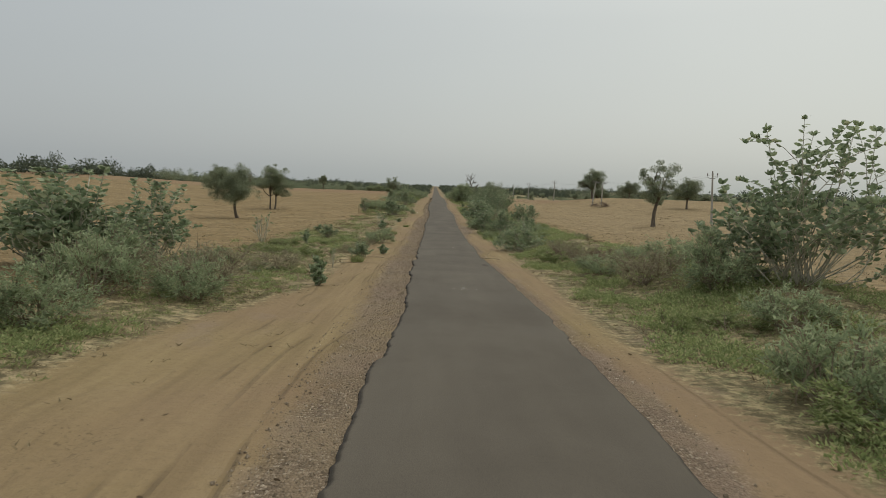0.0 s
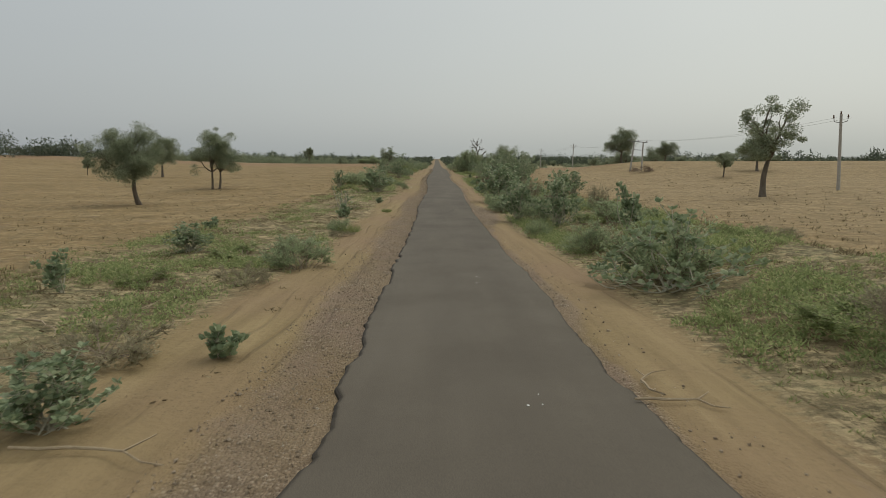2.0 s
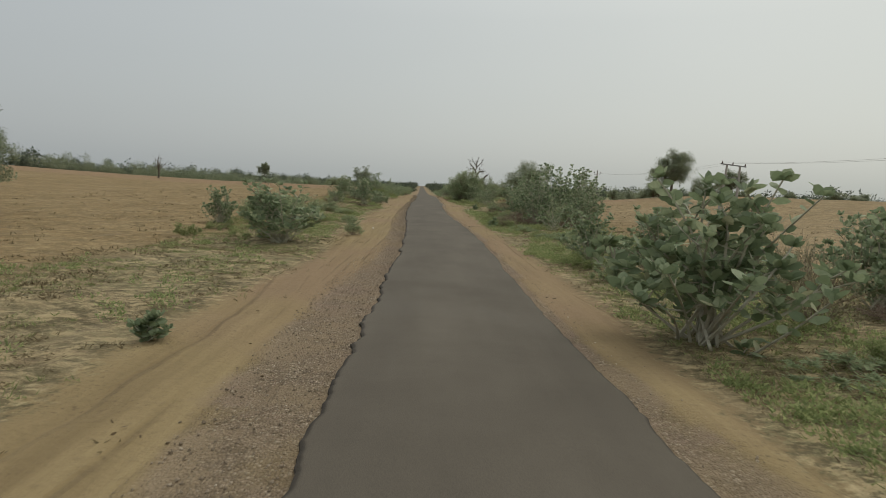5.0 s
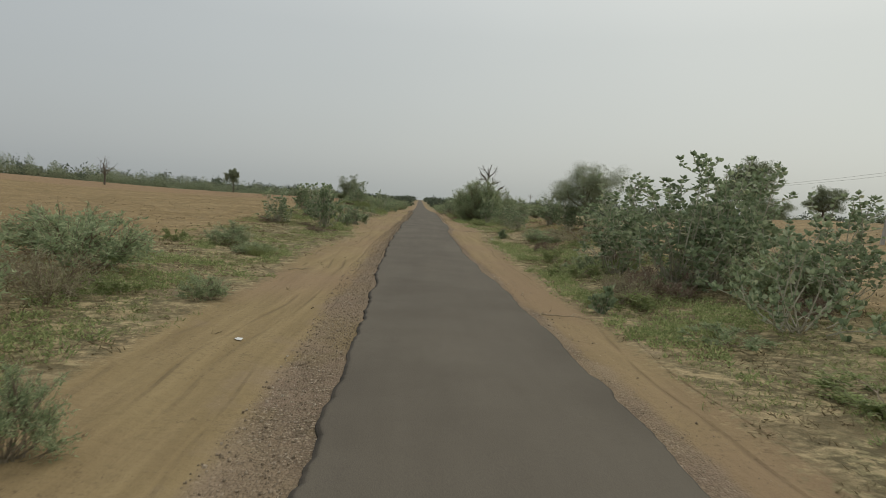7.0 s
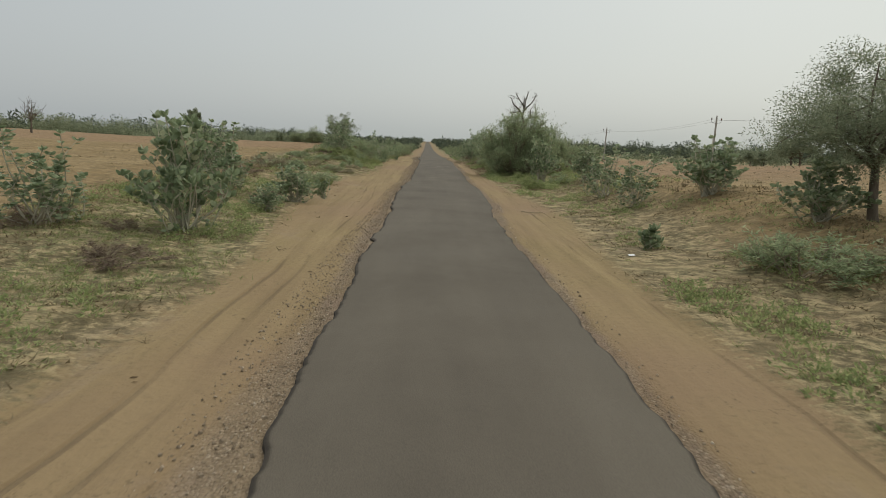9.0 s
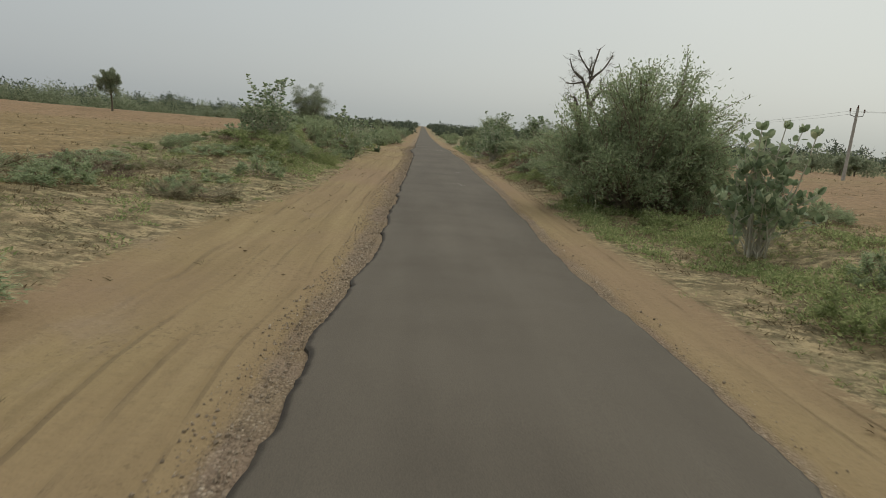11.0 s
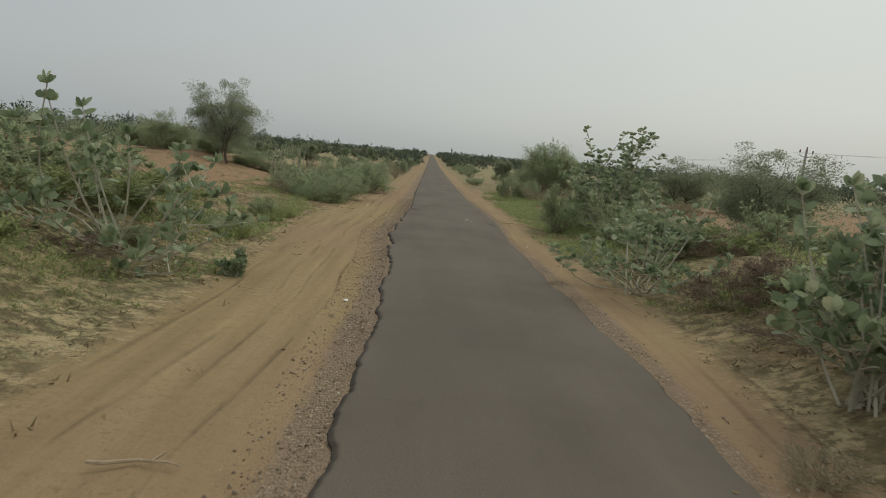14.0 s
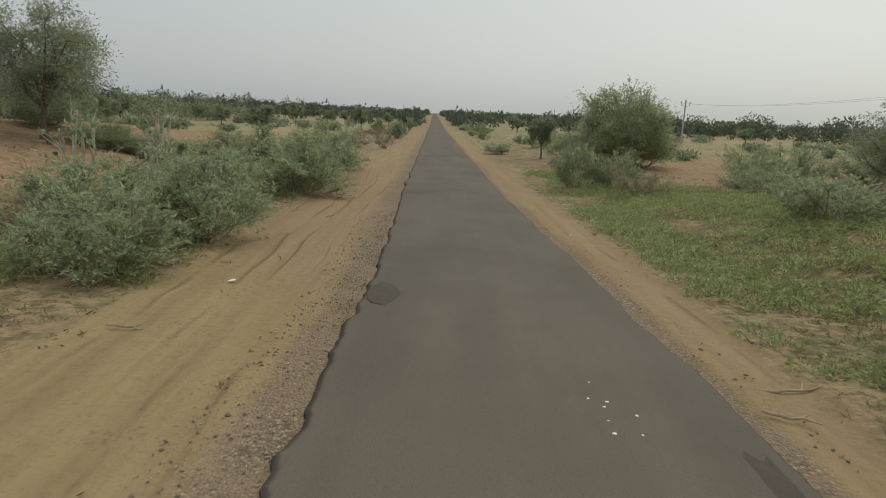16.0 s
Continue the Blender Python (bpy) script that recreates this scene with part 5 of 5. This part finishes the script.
# ---- small loose things ----
def stick(x, y, length, turn, bend, label):
    r = np.random.default_rng(int(abs(x * 100 + y * 10)))
    V, F = [], []
    pts = [Vector((length * (i / 6 - 0.5), bend * math.sin(math.pi * i / 6) + r.normal(0, 0.02), 0.02 + 0.02 * r.uniform())) for i in range(7)]
    tube(V, F, pts, [0.012, 0.014, 0.013, 0.012, 0.010, 0.008, 0.005], 5)
    tube(V, F, [pts[4], pts[4] + Vector((0.12, 0.14, 0.05)) * length], [0.010, 0.005], 4)
    ob = link("fallen_stick", mesh_from("fallen_stick", V, F), STICK)
    ob.matrix_basis = pose(x, y, ground_z(x, y) + 0.01, 0, 0, turn)
    tagged(ob, label, "stick", "fallen sticks beside the road")


def scrap(x, y, size, turn, z=None):
    r = np.random.default_rng(int(abs(x * 100 + y * 10)))
    V = [Vector((math.cos(a) * size * r.uniform(0.6, 1.1), math.sin(a) * size * 0.6 * r.uniform(0.7, 1.1), r.uniform(0.004, 0.03))) for a in np.linspace(0, 5.3, 7)]
    V.append(Vector((0, 0, 0.035)))
    F = [(i, (i + 1) % 7, 7) for i in range(7)]
    n = len(V)
    V += [v - Vector((0, 0, 0.003)) for v in V]
    F += [(b + n, a + n, c + n) for a, b, c in F]
    ob = link("litter_scrap", mesh_from("litter_scrap", V, F), PAPER)
    ob.matrix_basis = pose(x, y, ground_z(x, y) + 0.01 if z is None else z, 0, 0, turn)
    tagged(ob, "crumpled white scrap of litter on the sand", "litter", "scraps of litter")


for sx, sy, ln, tr, bd in ((1.72, 16.4, 0.7, 70, 0.22), (1.66, 15.8, 0.8, -20, 0.08), (-3.05, 14.8, 1.3, -12, 0.12), (2.5, 162.9, 0.75, 10, -0.06),
                           (2.7, 103.9, 0.8, -25, 0.05), (2.15, 162.2, 0.4, -30, 0.04), (-2.45, 143.8, 0.6, 5, 0.05), (2.15, 74.3, 0.8, -15, 0.05),
                           (3.9, 152.4, 1.5, -20, 0.10), (-3.6, 163.9, 0.4, -15, 0.03), (2.5, 134.4, 1.0, -35, 0.06), (-3.5, 79.5, 0.7, 25, 0.05),
                           (-5.2, 19.8, 1.6, 20, 0.2), (-5.8, 18.6, 1.4, -40, 0.15), (-4.9, 20.6, 1.2, 60, 0.1), (4.2, 24.6, 1.6, -30, 0.2), (3.6, 25.2, 1.2, 15, 0.12)):
    stick(sx, sy, ln, tr, bd, "bent pale stick lying on the sandy shoulder")
for sx, sy, sz, tr in ((3.46, 96.8, 0.11, 30), (-1.75, 148.9, 0.06, 80), (-2.9, 71.7, 0.07, 20), (-3.1, 165.7, 0.07, 10), (3.1, 36.4, 0.05, 50)):
    scrap(sx, sy, sz, tr)


def flecks(x, y, count, seed):
    """White droppings on the asphalt, each a part."""
    r = np.random.default_rng(seed)
    thing = new("white_droppings")
    for k in range(count):
        c = (x + r.normal(0, 0.13), y + r.normal(0, 0.28))
        a0, size = r.uniform(0, 6), r.uniform(0.008, 0.02)
        u = (c[0] + 1.5) / 3.1
        z = road_z(c[1]) + 0.03 * (1 - (2 * u - 1) ** 2) + 0.012 * noise.noise(Vector((c[0] * 0.8, c[1] * 0.5, 8))) + 0.006
        V = [(c[0] + math.cos(a0 + i) * size * r.uniform(0.6, 1.2), c[1] + math.sin(a0 + i) * size * r.uniform(0.6, 1.2), z) for i in range(6)]
        V.append((c[0], c[1], z + 0.006))
        link("fleck", mesh_from("fleck", V, [(i, (i + 1) % 6, 6) for i in range(6)]), PAPER, thing)
    tagged(thing, "small white droppings dried on the asphalt", "stain", "white droppings on the road")


for k, (fx, fy, fn) in enumerate(((0.1, 5.9, 9), (0.35, 128.7, 9), (0.75, 162.4, 8), (0.75, 134.5, 8), (0.3, 16.0, 3), (0.4, 22.3, 4), (0.3, 133.0, 4))):
    flecks(fx, fy, fn, 200 + k)


def tar_patch(x, y, lx, ly, seed, label):
    """A dark worn spot or crack filled with tar, lying on the asphalt."""
    r = np.random.default_rng(seed)
    V = [(math.cos(a) * lx * r.uniform(0.7, 1.15), math.sin(a) * ly * r.uniform(0.7, 1.15), 0.0) for a in np.linspace(0, 6.283, 15)[:-1]]
    n = len(V)
    V += [(vx * 0.6, vy * 0.6, 0.006) for vx, vy, _ in V] + [(0, 0, 0.007)]
    F = [(i, (i + 1) % n, n + (i + 1) % n, n + i) for i in range(n)] + [(n + i, n + (i + 1) % n, 2 * n) for i in range(n)]
    ob = link("tar_patch", mesh_from("tar_patch", V, F), TAR)
    u = (x + 1.5) / 3.1
    ob.matrix_basis = pose(x, y, road_z(y) + 0.03 * (1 - (2 * u - 1) ** 2) + 0.012 * noise.noise(Vector((x * 0.8, y * 0.5, 8))) + 0.004)
    tagged(ob, label, "road patch", "dark spots on the road")


tar_patch(0.92, 38.1, 0.20, 0.16, 301, "dark tar-filled hollow in the asphalt")
tar_patch(1.12, 37.6, 0.05, 0.35, 302, "dark curved crack in the asphalt")
tar_patch(0.36, 43.4, 0.08, 0.25, 303, "dark worn spot in the asphalt")
tar_patch(0.24, 42.6, 0.05, 0.12, 304, "dark worn spot in the asphalt")
tar_patch(-1.15, 165.3, 0.22, 0.5, 305, "dark fresh patch beside the broken edge")
tar_patch(1.6, 161.2, 0.15, 0.6, 306, "dark fresh patch beside the broken edge")
tar_patch(1.2, 13.1, 0.12, 0.4, 307, "dark worn spot in the asphalt")
for bx, by, bw, bh in ((-14.8, 181.5, 2.6, 1.5), (-12.2, 180.5, 2.4, 1.1), (-17.6, 181, 3.4, 2.4), (-20.5, 184, 3.4, 2.0), (-10.5, 181, 2.6, 1.0),
                       (9.8, 136.6, 2.6, 3.3), (12.5, 146, 3.5, 2.6), (16, 152, 4, 2.6)):
    plant("fine_big", bx, by, bw, bh, "large dense green bush with fine feathery leaves", "bush", "green bushes along the road")

for bx, by, bw, bh in ((7.3, 5.6, 2.4, 2.1), (-9.2, 8.6, 2.6, 2.2), (-10.4, 6.6, 2.6, 1.95), (-12.2, 8.2, 3.0, 1.95), (5.2, 57.5, 2.4, 1.6), (4.4, 60.5, 2.0, 1.4)):
    plant("milk_dome" if bh < 2 else "milk_tall", bx, by, bw, bh, "rounded grey-green milkweed shrub with broad waxy leaves", "shrub", "milkweed shrubs along the road")
for bx, by, bw, bh in ((-7.6, 2.4, 2.4, 1.3), (-5.8, 3.0, 1.8, 0.9), (-8.6, 5.0, 2.4, 1.5), (5.6, 0.6, 1.8, 0.8), (4.9, 10.2, 2.2, 0.7), (6.9, 9.6, 2.4, 0.9), (5.4, 31.5, 2.2, 0.9),
                       (3.9, 22.4, 2.4, 1.25), (4.6, 40.2, 2.0, 0.6), (4.3, 43.6, 2.0, 0.8), (6.2, 55.5, 2.4, 1.2), (-7.2, 71.5, 2.6, 1.3), (-8.6, 74.0, 2.6, 1.3), (7.6, 77.0, 2.6, 1.3),
                       (5.0, 163.5, 2.2, 0.9), (6.6, 164.8, 2.6, 1.2), (5.2, 158.2, 2.4, 1.2), (-5.6, 172.0, 2.4, 1.2), (-5.0, 178.0, 2.6, 1.5), (7.2, 153.5, 2.6, 1.2)):
    plant("fine_mid" if bh > 0.55 * bw else "fine_low", bx, by, bw, bh, "low feathery green bush on the sandy verge", "bush", "green bushes along the road")

# more milkweed in the thicket, and dead branches on the bank
for bx, by, bw, bh in ((8.6, 80.5, 2.6, 2.9), (9.8, 83.5, 2.8, 2.6), (6.6, 85.2, 2.5, 2.7), (8.4, 76.2, 2.2, 2.2), (9.4, 56.0, 2.0, 1.5), (-9.8, 71.0, 1.6, 1.5)):
    plant("milk_tall" if bh > 2 else "milk_dome", bx, by, bw, bh, "tall leggy milkweed shrub with pale stems and grey-green leaves" if bh > 2 else "rounded grey-green milkweed shrub with broad waxy leaves",
          "shrub", "milkweed shrubs along the road")
plant("brown_low", 5.0, 77.4, 2.3, 0.9, "withered brown bush under the milkweed", "bush", "dry bushes along the road")
for sx, sy, ln, tr, bd in ((4.4, 134.6, 1.2, 10, 0.1), (5.1, 135.4, 1.6, -25, 0.15), (4.9, 137.6, 1.1, 40, 0.1), (5.6, 136.2, 1.4, -60, 0.2), (4.2, 138.8, 1.0, 75, 0.08), (6.0, 138.4, 1.5, 20, 0.15),
                           (4.6, 141.2, 1.2, -15, 0.1), (5.4, 132.8, 1.3, 50, 0.12)):
    stick(sx, sy, ln, tr, bd, "dead forked branch lying on the scrubby bank")

for bx, by, bw, bh, key in ((-5.6, 167.6, 2.8, 1.1, "fine_low"), (-6.8, 169.8, 3.0, 1.25, "fine_low"), (-5.2, 171.0, 2.6, 1.4, "fine_low"), (-6.2, 173.6, 3.0, 1.5, "fine_mid"), (-4.6, 176.6, 2.4, 1.5, "fine_mid"),
                            (-5.8, 177.4, 3.0, 1.9, "fine_mid"), (-4.9, 183.0, 3.0, 2.0, "fine_mid"),
                            (8.6, 173.0, 2.4, 0.8, "fine_low"), (9.6, 177.0, 2.8, 0.9, "fine_low"), (6.6, 183.0, 3.0, 1.1, "brown_low"), (5.6, 186.5, 2.6, 0.9, "brown_low")):
    plant(key, bx, by, bw, bh, {"f": "broad grey-green bush with fine leaves on the verge", "d": "dry brownish bush of thin tangled twigs", "b": "withered brown bush on the verge"}[key[0]], "bush", "green bushes along the road")

for bx, by, bw, bh, key in ((4.3, 128.6, 1.9, 0.6, "scrub"), (3.9, 130.6, 1.5, 0.5, "scrub_b"), (4.5, 132.4, 2.0, 0.8, "fine_low"), (5.3, 129.8, 2.2, 0.9, "fine_low"), (3.9, 134.4, 1.5, 0.5, "brown_low"),
                            (4.7, 126.6, 2.0, 0.6, "scrub"), (3.8, 124.4, 1.4, 0.4, "scrub_b"), (4.2, 136.6, 1.7, 0.6, "scrub"), (3.7, 140.2, 1.4, 0.45, "scrub_b"), (4.5, 148.6, 1.8, 0.7, "brown_low"),
                            (5.6, 127.6, 2.0, 0.9, "brown_low"), (6.4, 131.6, 2.4, 1.1, "fine_low"), (-5.0, 133.6, 1.8, 0.5, "scrub_b"), (-4.8, 136.4, 1.6, 0.45, "scrub"), (-5.6, 129.8, 2.0, 0.6, "scrub_b")):
    plant(key, bx, by, bw, bh, {"f": "low green bush on the sandy bank", "s": "low spreading green bush on the sandy bank", "b": "withered brown bush on the sandy bank"}[key[0]], "bush", "bushes on the banks")
plant("tree_bushy", 8.1, 136.0, 2.7, 3.2, "young thin thorn tree on the scrubby bank", "tree", "thorn trees in the fields")

plant("brown_low", 26.8, 94.5, 4.2, 1.1, "heap of dry brown brushwood in the field", "brushwood", "brushwood heaps")
for sx, sy, ln, tr, bd in ((3.4, 21.6, 1.5, -30, 0.15), (3.9, 22.6, 1.3, 20, 0.1), (-3.4, 12.4, 1.4, 10, 0.15), (-5.4, 16.8, 1.3, 50, 0.1)):
    stick(sx, sy, ln, tr, bd, "pale dead branch thrown on the verge")

for bx, by, bw, bh, key in ((-6.2, 146.8, 2.2, 0.8, "scrub_b"), (-7.4, 149.2, 2.4, 0.9, "fine_low"), (-8.4, 151.6, 2.4, 0.8, "scrub"), (-6.6, 152.4, 2.0, 0.6, "scrub_b"), (-9.4, 147.4, 2.6, 0.9, "fine_low"), (-5.6, 126.0, 2.0, 0.6, "scrub"),
                            (-6.8, 131.2, 2.4, 0.8, "scrub_b"), (-7.6, 137.2, 2.4, 0.8, "fine_low"), (-5.4, 138.0, 1.8, 0.6, "scrub"), (-6.2, 134.2, 2.0, 0.6, "scrub_b"), (-8.6, 140.6, 2.4, 0.9, "scrub"), (-5.2, 141.0, 1.6, 0.5, "scrub_b")):
    plant(key, bx, by, bw, bh, "low green bush on the sandy bank" if key[0] == "f" else "low spreading green bush on the sandy bank", "bush", "bushes on the banks")
plant("tree_bushy", 8.0, 156.0, 3.2, 3.0, "young thin thorn tree on the scrubby bank", "tree", "thorn trees in the fields")
plant("tree_bushy", 14.8, 178.0, 4.2, 3.5, "dusty thorn tree with a bare forked trunk and uneven crown", "tree", "thorn trees in the fields")
for bx, by, bw, bh, key in ((10.4, 179.5, 3.2, 1.5, "fine_low"), (12.6, 181.0, 3.2, 1.7, "fine_low"), (16.0, 181.5, 3.6, 1.9, "fine_mid"), (18.4, 180.0, 3.2, 1.6, "fine_low"), (11.4, 176.0, 2.6, 1.0, "dry_mid"),
                            (13.4, 174.8, 2.8, 1.1, "dry_mid"), (9.2, 170.6, 2.2, 0.7, "fine_low"),
                            (3.9, 128.0, 1.6, 0.5, "scrub_b"), (4.4, 129.4, 1.8, 0.7, "scrub"), (3.7, 131.4, 1.4, 0.45, "scrub_b"), (4.7, 127.0, 1.8, 0.6, "dry_mid"), (4.1, 126.0, 1.5, 0.5, "scrub"), (4.9, 131.0, 1.8, 0.8, "scrub_b"),
                            (5.2, 133.6, 2.0, 0.9, "dry_mid"), (4.2, 133.0, 1.6, 0.5, "scrub"), (5.0, 138.0, 2.0, 0.7, "dry_mid"), (6.2, 140.0, 2.4, 0.8, "scrub"), (4.6, 136.0, 1.8, 0.6, "scrub_b"),
                            (-6.8, 151.4, 2.2, 0.6, "scrub_b"), (-7.8, 153.0, 2.4, 0.6, "scrub"), (-9.2, 152.2, 2.4, 0.7, "fine_low"), (-6.4, 154.4, 2.0, 0.5, "scrub_b"), (-8.4, 155.2, 2.4, 0.6, "scrub"),
                            (-10.2, 154.4, 2.6, 0.7, "scrub_b"), (-7.2, 156.4, 2.0, 0.5, "scrub"), (-9.4, 157.2, 2.2, 0.5, "dry_low")):
    plant(key, bx, by, bw, bh, {"f": "dull green bush with fine leaves on the verge", "s": "low spreading green bush on the sandy bank", "d": "dry brownish bush of thin tangled twigs"}[key[0]], "bush", "bushes on the banks")
